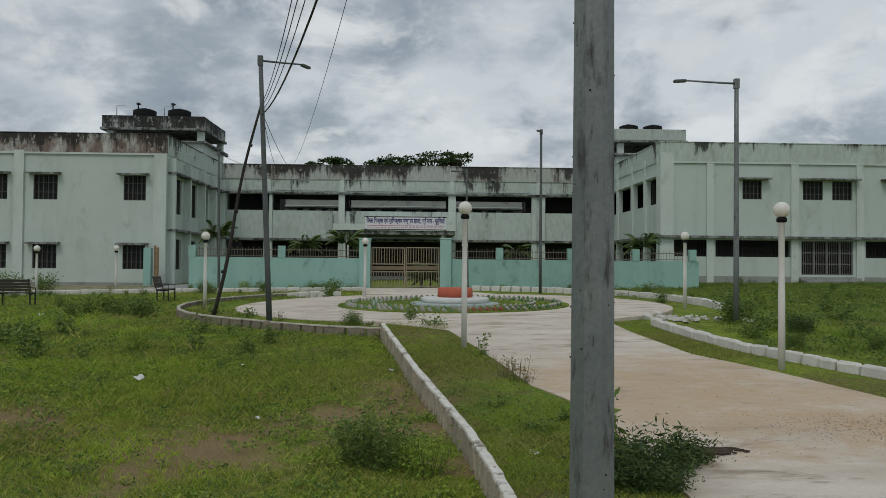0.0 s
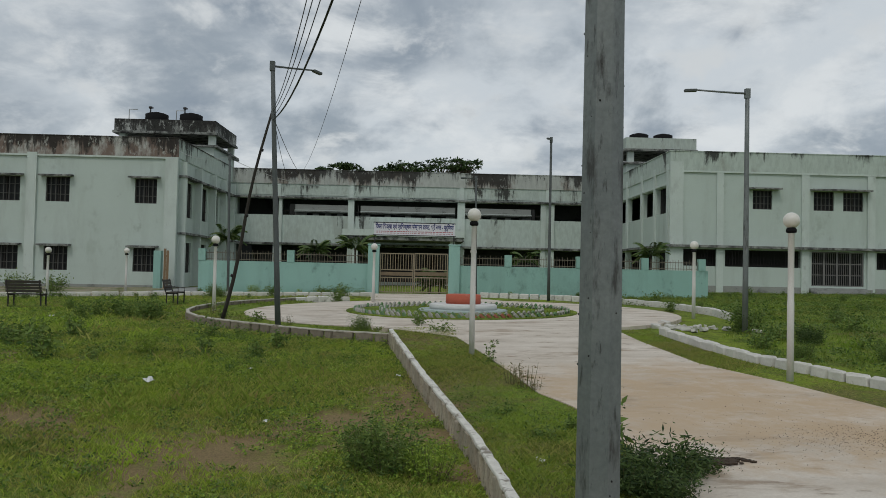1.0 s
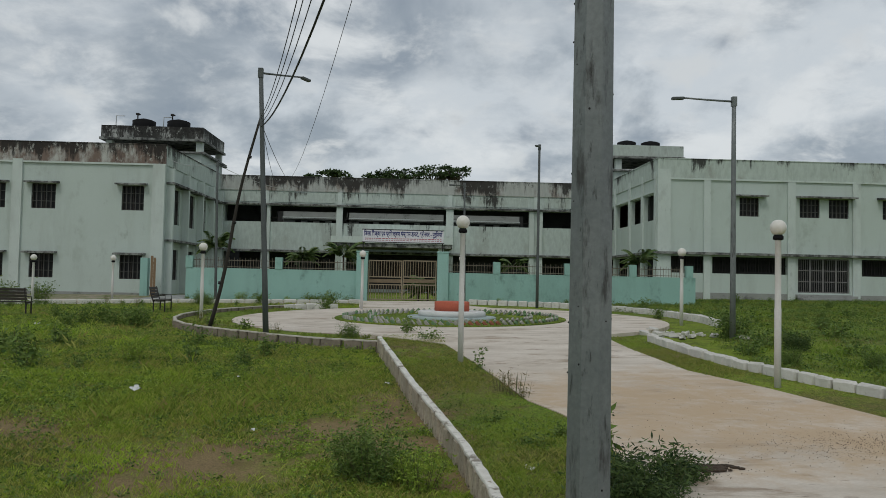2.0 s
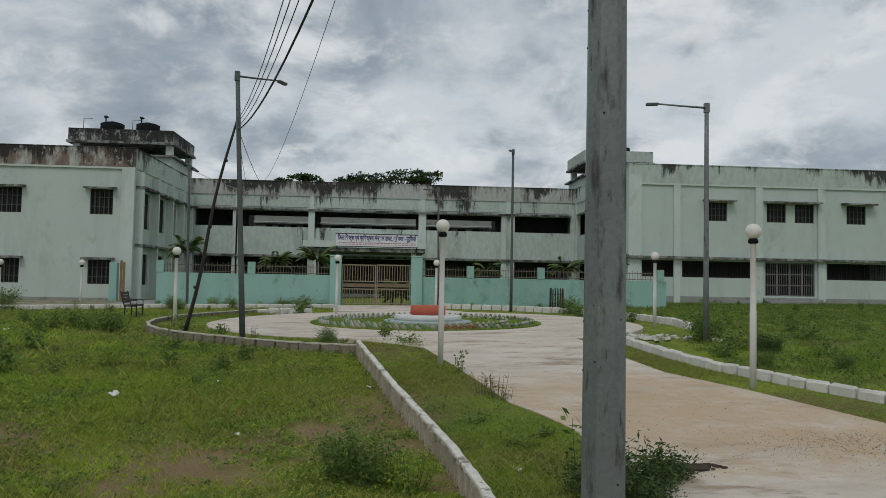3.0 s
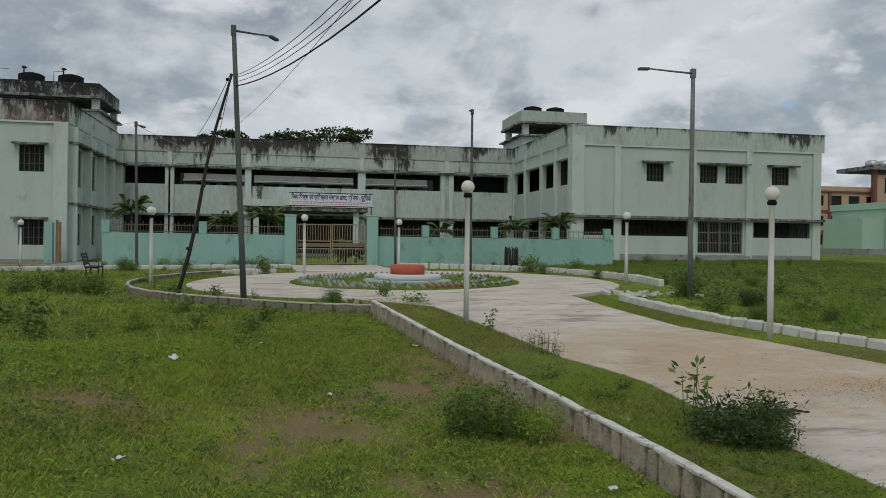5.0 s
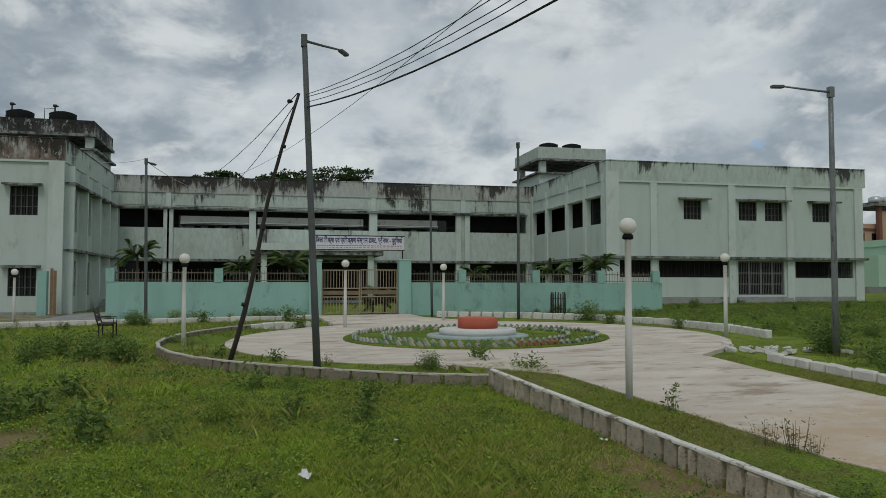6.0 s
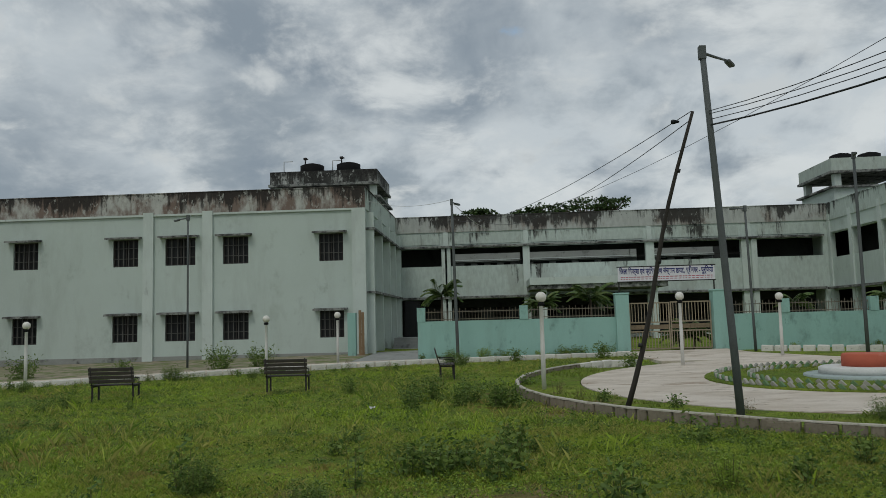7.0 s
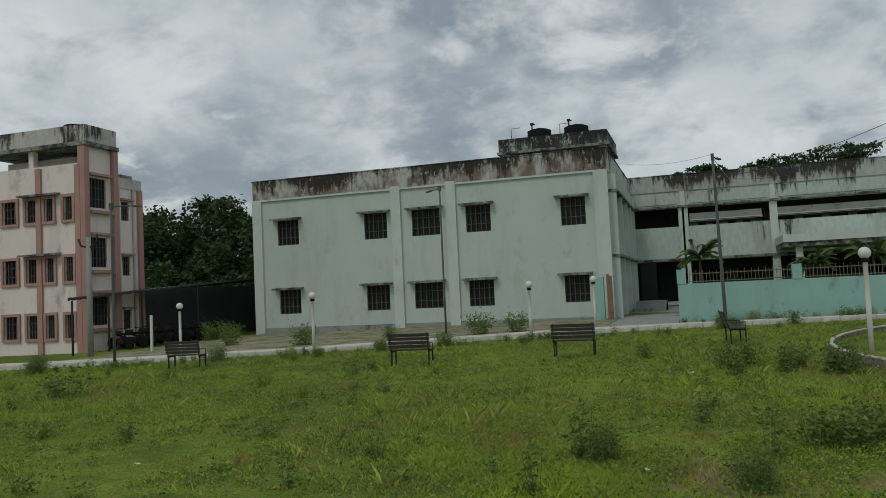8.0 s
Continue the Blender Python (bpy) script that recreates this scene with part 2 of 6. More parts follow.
    bsdf.inputs["Roughness"].default_value, bsdf.inputs["Specular IOR Level"].default_value = 0.95, 0.1
    b = N("ShaderNodeBump")
    b.inputs["Strength"].default_value, b.inputs["Distance"].default_value = 0.6, 0.05
    L(tex(14, 6, 0.75), b.inputs["Height"])
    L(b.outputs[0], bsdf.inputs["Normal"])
    return m


MINT = surface("mint_wall", (0.535, 0.612, 0.565), (0.475, 0.545, 0.500), 0.85, scale=0.5, fine=30, bump=0.08, stain=(0.36, 0.41, 0.36), stain_scale=0.5, stain_at=(0.60, 0.74), stain_stretch=(1, 1, 0.5), drip=(0.30, 0.335, 0.295))
TRIM = surface("pale_trim", (0.60, 0.67, 0.625), (0.50, 0.56, 0.525), 0.85, scale=0.9, fine=30, bump=0.08, stain=(0.24, 0.265, 0.24), stain_scale=0.8, stain_at=(0.62, 0.74), stain_stretch=(1, 1, 0.4), drip=(0.28, 0.30, 0.27))
PARAPET_DARK = mouldy("mouldy_parapet", (0.50, 0.505, 0.47), 7.5, 8.62, 0.715, (0.150, 0.092, 0.070), 0.44)
PARAPET = mouldy("weathered_parapet", (0.46, 0.475, 0.445), 7.5, 8.62, 0.735, (0.24, 0.20, 0.17), 0.56)
PARAPET_LIGHT = mouldy("streaked_parapet", (0.50, 0.57, 0.52), 7.4, 8.62, 0.795, (0.34, 0.36, 0.32), 0.60)
FRIEZE = mouldy("streaked_frieze", (0.49, 0.555, 0.505), 5.9, 7.6, 0.86, (0.34, 0.36, 0.32), 0.60)
GALLERY_FRONT = mouldy("streaked_gallery_front", (0.525, 0.600, 0.555), 3.6, 5.6, 0.905, (0.40, 0.44, 0.40), 0.60)
TOWER_DARK = mouldy("blackened_tower_rim", (0.46, 0.47, 0.445), 10.6, 11.8, 0.625, (0.10, 0.14, 0.12), 0.52)
TOWER_PALE = mouldy("streaked_tower_rim", (0.48, 0.54, 0.49), 10.8, 12.0, 0.84, (0.34, 0.36, 0.32), 0.58)
PINK_RIM = mouldy("mouldy_pink_rim", (0.56, 0.535, 0.50), 8.0, 11.0, 0.79, (0.30, 0.26, 0.23), 0.54)
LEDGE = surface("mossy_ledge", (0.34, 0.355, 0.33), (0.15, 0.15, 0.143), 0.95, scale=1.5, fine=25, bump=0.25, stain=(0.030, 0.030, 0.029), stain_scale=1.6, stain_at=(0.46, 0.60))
PLINTH = surface("bare_plinth", (0.34, 0.35, 0.33), (0.22, 0.225, 0.21), 0.95, scale=1.2, fine=30, bump=0.25, stain=(0.10, 0.10, 0.095), stain_scale=0.9)
AQUA = surface("aqua_wall", (0.315, 0.520, 0.462), (0.265, 0.445, 0.395), 0.88, scale=0.6, fine=35, bump=0.1, stain=(0.16, 0.26, 0.23), stain_scale=0.9, stain_at=(0.58, 0.70), stain_stretch=(1, 1, 0.6), drip=(0.17, 0.25, 0.22))
CONCRETE = surface("pale_paving", (0.73, 0.660, 0.575), (0.50, 0.425, 0.340), 0.88, scale=1.1, fine=42, bump=0.7, amount=0.9, stretch=(0.6, 1.35, 1), stain=(0.36, 0.28, 0.205), stain_scale=0.9, stain_at=(0.55, 0.64), stain_stretch=(0.55, 1.35, 1), spots=((5.0, 11.3, 2.3), (6.6, 10.8, 2.5), (8.4, 10.4, 2.6), (7.0, 12.8, 2.0), (4.9, 13.4, 1.7), (6.4, 14.4, 1.2), (9.4, 9.0, 1.6), (7.4, 10.0, 0.9)), spot=(0.520, 0.385, 0.250))
KERB = surface("whitewashed_kerb", (0.74, 0.72, 0.67), (0.53, 0.50, 0.44), 0.9, scale=2.0, fine=25, bump=0.35, stain=(0.15, 0.14, 0.12), stain_scale=2.5, stain_at=(0.55, 0.68), per_piece=0.35)
WHITEWASH = surface("chipped_whitewash", (0.76, 0.74, 0.68), (0.54, 0.51, 0.44), 0.92, scale=4, fine=30, bump=0.4, stain=(0.20, 0.17, 0.13), stain_scale=3.5, stain_at=(0.54, 0.62))
CREAM_CAP = surface("worn_cream_screed", (0.56, 0.53, 0.455), (0.38, 0.345, 0.28), 0.92, scale=4, fine=30, bump=0.4, stain=(0.19, 0.165, 0.12), stain_scale=3, stain_at=(0.55, 0.66))
STONE = surface("kerb_masonry", (0.54, 0.475, 0.37), (0.30, 0.25, 0.18), 0.95, scale=5.5, fine=22, bump=0.9, amount=0.9, stain=(0.065, 0.054, 0.038), stain_scale=3.6, stain_at=(0.53, 0.60), per_piece=0.7)
RING_STONE = surface("ring_masonry", (0.27, 0.23, 0.175), (0.16, 0.135, 0.10), 0.95, scale=3.5, fine=22, bump=0.5, stain=(0.08, 0.075, 0.05), stain_scale=2.0, stain_at=(0.48, 0.60), per_piece=0.4)
GALV = surface("galvanised_steel", (0.24, 0.255, 0.25), (0.11, 0.128, 0.132), 0.5, metal=0.3, scale=3.2, fine=45, bump=0.06, stain=(0.060, 0.058, 0.055), stain_scale=4.5, stain_at=(0.56, 0.66), stain_stretch=(2.4, 2.4, 0.5))
POLE_DARK = surface("dull_pole_paint", (0.115, 0.127, 0.127), (0.070, 0.078, 0.078), 0.65, scale=3, fine=40, bump=0.05)
WHITE_POST = surface("white_post_paint", (0.70, 0.69, 0.655), (0.60, 0.585, 0.55), 0.6, scale=4, fine=40, bump=0.06, stain=(0.33, 0.29, 0.24), stain_scale=6, stain_at=(0.7, 0.76))
CREAM_POLE = surface("cream_pole_paint", (0.54, 0.515, 0.47), (0.45, 0.425, 0.385), 0.5, scale=3, fine=40, bump=0.06, stain=(0.26, 0.235, 0.20), stain_scale=14, stain_at=(0.64, 0.72), stain_stretch=(1, 1, 0.5))
GLOBE = surface("milky_globe", (0.76, 0.735, 0.67), (0.68, 0.65, 0.58), 0.3, scale=5, fine=30, bump=0.0, spec=0.5)
BLACK = surface("black_plastic", (0.010, 0.010, 0.011), (0.016, 0.016, 0.016), 0.8, scale=5, fine=50, bump=0.05, spec=0.12)
IRON = surface("dark_iron", (0.030, 0.030, 0.032), (0.055, 0.045, 0.038), 0.7, metal=0.3, scale=6, fine=60, bump=0.1)
GRILLE = surface("rusty_window_grille", (0.040, 0.036, 0.034), (0.026, 0.023, 0.021), 0.8, scale=5, fine=50, bump=0.1)
BARS = surface("grey_window_bars", (0.110, 0.110, 0.104), (0.050, 0.046, 0.042), 0.8, scale=3, fine=50, bump=0.1)
RAIL = surface("faded_railing", (0.21, 0.19, 0.15), (0.12, 0.095, 0.07), 0.75, scale=5, fine=50, bump=0.1)
GATE_BAR = surface("gate_iron", (0.34, 0.29, 0.20), (0.22, 0.175, 0.12), 0.7, scale=4, fine=50, bump=0.1)
GATE_BAND = surface("gate_sheet_band", (0.23, 0.175, 0.110), (0.14, 0.11, 0.075), 0.8, scale=3, fine=40, bump=0.1)
DARK = surface("dim_pane", (0.010, 0.011, 0.012), (0.02, 0.021, 0.022), 0.4, scale=1.5, fine=20, bump=0.0, spec=0.3)
# plaster inside the galleries: near black, their shade is put into the colour
INNER_SHADED = surface("shaded_gallery_plaster", (0.050, 0.053, 0.050), (0.030, 0.032, 0.030), 0.9, scale=0.8, fine=20, bump=0.1, stain=(0.02, 0.021, 0.02), stain_scale=0.8)
# court wall: a dimmer version of the front, with the court's shadow in its colour
COURT_SHADED = surface("shaded_court_plaster", (0.33, 0.345, 0.32), (0.22, 0.23, 0.215), 0.9, scale=0.8, fine=20, bump=0.1, stain=(0.08, 0.08, 0.075), stain_scale=0.8)
PANEL = surface("grey_metal_door", (0.22, 0.215, 0.205), (0.15, 0.145, 0.14), 0.6, scale=2, fine=40, bump=0.1)
TERRACOTTA = surface("red_block_paint", (0.52, 0.135, 0.080), (0.42, 0.10, 0.062), 0.85, scale=3, fine=40, bump=0.15, stain=(0.58, 0.34, 0.27), stain_scale=3, stain_at=(0.62, 0.74))
PALEBASE = surface("pale_base_paint", (0.70, 0.70, 0.675), (0.56, 0.565, 0.545), 0.85, scale=2, fine=30, bump=0.15, stain=(0.27, 0.28, 0.26), stain_scale=2.0, stain_at=(0.62, 0.74))
TEAL = surface("teal_base_paint", (0.40, 0.47, 0.455), (0.30, 0.36, 0.35), 0.85, scale=2, fine=30, bump=0.15, stain=(0.20, 0.23, 0.21), stain_scale=2)
DIRT = surface("pale_earth", (0.36, 0.305, 0.235), (0.25, 0.21, 0.15), 0.95, scale=1.2, fine=18, bump=0.4, stain=(0.13, 0.175, 0.045), stain_scale=0.8, stain_at=(0.47, 0.58))
ZIG_WHITE = surface("white_brick", (0.46, 0.45, 0.40), (0.30, 0.285, 0.25), 0.9, scale=6, fine=40, bump=0.3, per_piece=0.6)
ZIG_GREEN = surface("green_brick", (0.16, 0.27, 0.13), (0.12, 0.19, 0.10), 0.9, scale=6, fine=40, bump=0.3, per_piece=0.3)
ZIG_RED = surface("red_brick", (0.36, 0.14, 0.085), (0.28, 0.11, 0.07), 0.9, scale=6, fine=40, bump=0.3, per_piece=0.3)
BENCH = surface("bench_slats_paint", (0.045, 0.040, 0.036), (0.085, 0.070, 0.058), 0.7, scale=6, fine=50, bump=0.15)
WOOD = surface("raw_plank", (0.30, 0.20, 0.115), (0.20, 0.13, 0.075), 0.85, scale=3, fine=40, bump=0.2, stretch=(4, 4, 0.6))
BAMBOO = surface("weathered_bamboo", (0.050, 0.043, 0.036), (0.028, 0.025, 0.022), 0.85, scale=3, fine=40, bump=0.3, stretch=(3, 3, 0.5))
PINK = surface("pale_pink_wall", (0.82, 0.73, 0.69), (0.74, 0.65, 0.61), 0.88, scale=0.5, fine=30, bump=0.08, stain=(0.30, 0.26, 0.235), stain_scale=0.5, stain_at=(0.60, 0.72), stain_stretch=(1, 1, 0.5), drip=(0.30, 0.26, 0.24))
PINK_TRIM = surface("faded_rose_trim", (0.46, 0.27, 0.235), (0.36, 0.215, 0.19), 0.88, scale=0.8, fine=30, bump=0.08)
ORANGE = surface("peach_wall", (0.55, 0.37, 0.255), (0.49, 0.33, 0.235), 0.88, scale=0.4, fine=20, bump=0.05)
BROWN = surface("brown_trim", (0.22, 0.10, 0.072), (0.18, 0.085, 0.06), 0.88, scale=1, fine=20, bump=0.05)
GREENH = surface("light_green_wall", (0.42, 0.58, 0.45), (0.36, 0.51, 0.40), 0.88, scale=0.5, fine=25, bump=0.05)
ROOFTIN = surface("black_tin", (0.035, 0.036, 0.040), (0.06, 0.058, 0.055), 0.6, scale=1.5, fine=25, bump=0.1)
SIGN_WHITE = surface("sign_vinyl", (0.72, 0.72, 0.75), (0.64, 0.63, 0.66), 0.6, scale=2, fine=25, bump=0.03)
SIGN_BLUE = surface("sign_blue_print", (0.030, 0.035, 0.17), (0.04, 0.045, 0.14), 0.6, scale=6, fine=40, bump=0.0)
SIGN_RED = surface("sign_red_print", (0.42, 0.10, 0.13), (0.36, 0.09, 0.12), 0.6, scale=6, fine=40, bump=0.0)
CABLE = surface("black_cable", (0.014, 0.014, 0.015), (0.02, 0.02, 0.02), 0.6, scale=4, fine=30, bump=0.0)
CABLE_WHITE = surface("grey_cable", (0.50, 0.50, 0.48), (0.40, 0.40, 0.38), 0.6, scale=4, fine=30, bump=0.0)
BARK = surface("bark", (0.105, 0.080, 0.060), (0.065, 0.050, 0.038), 0.95, scale=4, fine=30, bump=0.5, stretch=(1, 1, 0.4))
GREEN_STEM = surface("weed_stems", (0.130, 0.150, 0.050), (0.10, 0.085, 0.045), 0.8, scale=8, fine=50, bump=0.1)
LITTER = surface("white_litter", (0.70, 0.70, 0.68), (0.55, 0.55, 0.54), 0.6, scale=8, fine=40, bump=0.1)
DUNG = surface("dry_dung", (0.050, 0.036, 0.026), (0.085, 0.060, 0.042), 0.95, scale=9, fine=50, bump=0.6)
TANK_STEEL = surface("steel_tank", (0.55, 0.56, 0.57), (0.42, 0.43, 0.44), 0.4, metal=0.6, scale=3, fine=30, bump=0.05)
GRASS_LEAF = foliage("grass_blades", (0.095, 0.195, 0.016), (0.385, 0.520, 0.050), (0.490, 0.450, 0.135), (0.390, 0.560, 0.046), (0.340, 0.255, 0.095))
RED_GRASS = foliage("reddish_stalks", (0.20, 0.27, 0.04), (0.36, 0.27, 0.11), (0.30, 0.38, 0.06))
STRIP_LEAF = foliage("strip_blades", (0.100, 0.165, 0.022), (0.310, 0.380, 0.055), (0.410, 0.375, 0.120), (0.270, 0.390, 0.045), (0.330, 0.290, 0.095))
MEADOW_LEAF = foliage("meadow_blades", (0.075, 0.145, 0.016), (0.215, 0.320, 0.036), (0.290, 0.290, 0.080), (0.190, 0.320, 0.030))
SHRUB_LEAF = foliage("shrub_leaves", (0.050, 0.105, 0.022), (0.135, 0.225, 0.045), (0.200, 0.275, 0.065))
BRIGHT_LEAF = foliage("bright_leaves", (0.12, 0.22, 0.028), (0.25, 0.37, 0.045), (0.34, 0.43, 0.065))
DARK_LEAF = foliage("dark_leaves", (0.018, 0.042, 0.013), (0.058, 0.105, 0.028), (0.100, 0.150, 0.042))
PALM_LEAF = foliage("palm_leaves", (0.045, 0.105, 0.028), (0.110, 0.195, 0.050), (0.16, 0.20, 0.065))
DRY_LEAF = foliage("dry_stalks", (0.22, 0.155, 0.075), (0.34, 0.23, 0.12), (0.15, 0.15, 0.05))
TREE_LEAF = foliage("tree_leaves", (0.014, 0.034, 0.012), (0.046, 0.082, 0.026), (0.075, 0.118, 0.036))
LAWN = lawn_material("lawn", 0.0)
VERGE = lawn_material("dry_verge", 0.08)


# ---- helpers of this place ----
def bx(bm, x0, x1, y0, y1, z0, z1, bevel=0.0):
    vs = [bm.verts.new((x, y, z)) for x in (x0, x1) for y in (y0, y1) for z in (z0, z1)]
    fs = [bm.faces.new([vs[i] for i in q]) for q in ((0, 1, 3, 2), (4, 6, 7, 5), (0, 4, 5, 1), (2, 3, 7, 6), (0, 2, 6, 4), (1, 5, 7, 3))]
    if bevel:
        es = list({e for f in fs for e in f.edges})
        bmesh.ops.bevel(bm, geom=es, offset=bevel, segments=1, affect="EDGES")
    return vs


def tube(bm, pts, r0, r1=None, sides=8, cap=True):
    """A tapering tube along points."""
    r1 = r0 if r1 is None else r1
    rings, n = [], len(pts)
    for i, p in enumerate(pts):
        p = Vector(p)
        d = (Vector(pts[min(i + 1, n - 1)]) - Vector(pts[max(i - 1, 0)])).normalized()
        a = d.cross(Vector((0, 1, 0)) if abs(d.y) < 0.9 else Vector((1, 0, 0))).normalized()
        b = d.cross(a)
        r = r0 + (r1 - r0) * i / max(1, n - 1)
        rings.append([bm.verts.new(p + a * (r * math.cos(6.28318 * k / sides)) + b * (r * math.sin(6.28318 * k / sides))) for k in range(sides)])
    for u, v in zip(rings, rings[1:]):
        for k in range(sides):
            bm.faces.new((u[k], u[(k + 1) % sides], v[(k + 1) % sides], v[k])).smooth = sides > 5
    if cap:
        bm.faces.new(rings[0][::-1])
        bm.faces.new(rings[-1])


def lathe(bm, profile, sides=24, cx=0.0, cy=0.0):
    rings = [[bm.verts.new((cx + r * math.cos(6.28318 * k / sides), cy + r * math.sin(6.28318 * k / sides), z)) for k in range(sides)] for r, z in profile]
    for u, v in zip(rings, rings[1:]):
        for k in range(sides):
            bm.faces.new((u[k], u[(k + 1) % sides], v[(k + 1) % sides], v[k])).smooth = True
    bm.faces.new(rings[0][::-1])
    bm.faces.new(rings[-1])


def mesh_of(name, bm, material):
    bmesh.ops.recalc_face_normals(bm, faces=bm.faces)
    me = bpy.data.meshes.new(name)
    bm.to_mesh(me)
    bm.free()
    me.materials.append(material)
    return me


def part(name, bm, material, parent=None, label=""):
    """One mesh object, in its parent's space."""
    ob = new(name, mesh_of(name, bm, material) if isinstance(bm, bmesh.types.BMesh) else bm)
    ob.parent = parent
    return tagged(ob, label)


def box_part(name, material, parent, x0, x1, y0, y1, z0, z1, label="", bevel=0.0):
    bm = bmesh.new()
    bx(bm, x0, x1, y0, y1, z0, z1, bevel)
    return part(name, bm, material, parent, label)


def thing(name, label, category, group="", kind="", at=None):
    ob = tagged(new(name), label, category, group, kind)
    ob.empty_display_size = 0.3
    if at is not None:
        ob.matrix_basis = at
    return ob


def place(x, y, dz=0.0, rz=0.0, rx=0.0, ry=0.0):
    return pose(x, y, lie(x, y) + dz, rx, ry, rz)


def pierced(bm, u0, u1, z0, z1, t0, t1, holes, along="x"):
    """A wall in one piece, with openings (u0, u1, z0, z1) right through it. along: the axis in which it runs; t0 to t1 is its thickness."""
    us = sorted({u0, u1, *(h for q in holes for h in q[:2])})
    zs = sorted({z0, z1, *(h for q in holes for h in q[2:])})
    made = {}

    def v(i, j, t):
        if (i, j, t) not in made:
            made[i, j, t] = bm.verts.new((us[i], t, zs[j]) if along == "x" else (t, us[i], zs[j]))
        return made[i, j, t]

    def solid(i, j):
        if not (0 <= i < len(us) - 1 and 0 <= j < len(zs) - 1):
            return False
        mu, mz = (us[i] + us[i + 1]) / 2, (zs[j] + zs[j + 1]) / 2
        return not any(q[0] < mu < q[1] and q[2] < mz < q[3] for q in holes)

    for i in range(len(us) - 1):
        for j in range(len(zs) - 1):
            if not solid(i, j):
                continue
            for t in (t0, t1):
                bm.faces.new((v(i, j, t), v(i + 1, j, t), v(i + 1, j + 1, t), v(i, j + 1, t)))
            for di, dj, a, e in ((-1, 0, (i, j), (i, j + 1)), (1, 0, (i + 1, j), (i + 1, j + 1)), (0, -1, (i, j), (i + 1, j)), (0, 1, (i, j + 1), (i + 1, j + 1))):
                if not solid(i + di, j + dj):
                    bm.faces.new((v(*a, t0), v(*e, t0), v(*e, t1), v(*a, t1)))


def settle(ob, x, y, z):
    """Sets the base point of a thing whose parts were built in the world's space."""
    ob.location = (x, y, z)
    for c in ob.children:
        c.matrix_parent_inverse = Matrix.Translation((-x, -y, -z))
    return ob


# ---- ground ----
def sheet(name, material, xs, ys, dz, label, category):
    bm = bmesh.new()
    g = [[bm.verts.new((x, y, lie(x, y) + dz(x, y))) for y in ys] for x in xs]
    for i in range(len(xs) - 1):
        for j in range(len(ys) - 1):
            bm.faces.new((g[i][j], g[i + 1][j], g[i + 1][j + 1], g[i][j + 1])).smooth = True
    return tagged(part(name, bm, material), label, category, kind="structure")


def bumpy(x, y):
    near = max(0.0, 1 - abs(y - 15) / 40)
    return near * (0.05 * noise.noise((x * 0.35, y * 0.35, 0.2)) + 0.02 * noise.noise((x * 1.7, y * 1.7, 4.0))) - 0.03


xs = [-900, -300, -120] + [-60 + 0.75 * i for i in range(133)] + [45, 60, 120, 300, 900]
ys = [-900, -200, -40] + [-6 + 0.75 * i for i in range(75)] + [52, 60, 75, 100, 200, 500, 1500]
sheet("ground", LAWN, xs, ys, bumpy, "rough green lawn with bare brown patches", "ground")

CX, CY = 3.05, 26.4
R_ISLE, R_PLAZA, R_KERB = 3.75, 6.9, 8.55


def slab(name, outline, dz, material, label, category, thick=0.25):
    """A paved slab over an outline, lying on the ground's slope."""
    bm = bmesh.new()
    flat = [bm.verts.new((x, y, 0)) for x, y in outline]
    bmesh.ops.triangulate(bm, faces=[bm.faces.new(flat)])
    for cut in (9.0, 13.0, 16.5, 19.8):
        bmesh.ops.bisect_plane(bm, geom=list(bm.verts) + list(bm.edges) + list(bm.faces), plane_co=(0, cut, 0), plane_no=(0, 1, 0))
    rim = [e for e in bm.edges if len(e.link_faces) == 1]
    skirt = [v for v in bmesh.ops.extrude_edge_only(bm, edges=rim)["geom"] if isinstance(v, bmesh.types.BMVert)]
    for v in bm.verts:
        v.co.z = lie(v.co.x, v.co.y) + dz
    for v in skirt:
        v.co.z -= thick
    bmesh.ops.recalc_face_normals(bm, faces=bm.faces)
    return tagged(part(name, bm, material), label, category, kind="structure")


def arc(a0, a1, r, n=40, cx=CX, cy=CY):
    return [(cx + r * math.cos(radians(a0 + (a1 - a0) * i / n)), cy + r * math.sin(radians(a0 + (a1 - a0) * i / n))) for i in range(n + 1)]


# one outline: the drive from behind the camera, round the circle, out to the gate and back
DRIVE_L = [(4.3, -14), (4.28, 4), (4.25, 8.0), (4.15, 10.9), (3.9, 11.8), (3.57, 12.6), (3.3, 14.4), (2.95, 16.4), (2.55, 18.5)]
DRIVE_R = [(10.0, -14), (9.7, 6), (8.75, 10.7), (7.75, 13.5), (6.95, 15.2), (6.6, 18.0), (6.5, 20.2)]
KERB_L = [(2.66, -10), (2.62, 4), (2.60, 6.2), (2.54, 7.7), (2.42, 9.2), (2.2, 10.6), (1.82, 12.9), (1.08, 18.1)]
KERB_R = [(11.5, -10), (11.2, 5), (9.9, 11.6), (8.75, 13.9), (8.05, 15.6), (7.7, 17.2), (7.45, 19.3)]
plaza = DRIVE_L + [(0.9, 19.85)] + arc(-112, -258, R_PLAZA, 40) + [(-0.4, 33.4), (-0.55, 36), (-0.6, 39.2), (3.45, 39.2), (3.6, 36.5)] + arc(72, -52, R_PLAZA, 34)
plaza += DRIVE_R[::-1]
slab("pavement", plaza, 0.07, CONCRETE, "pale worn concrete drive and circle", "pavement")
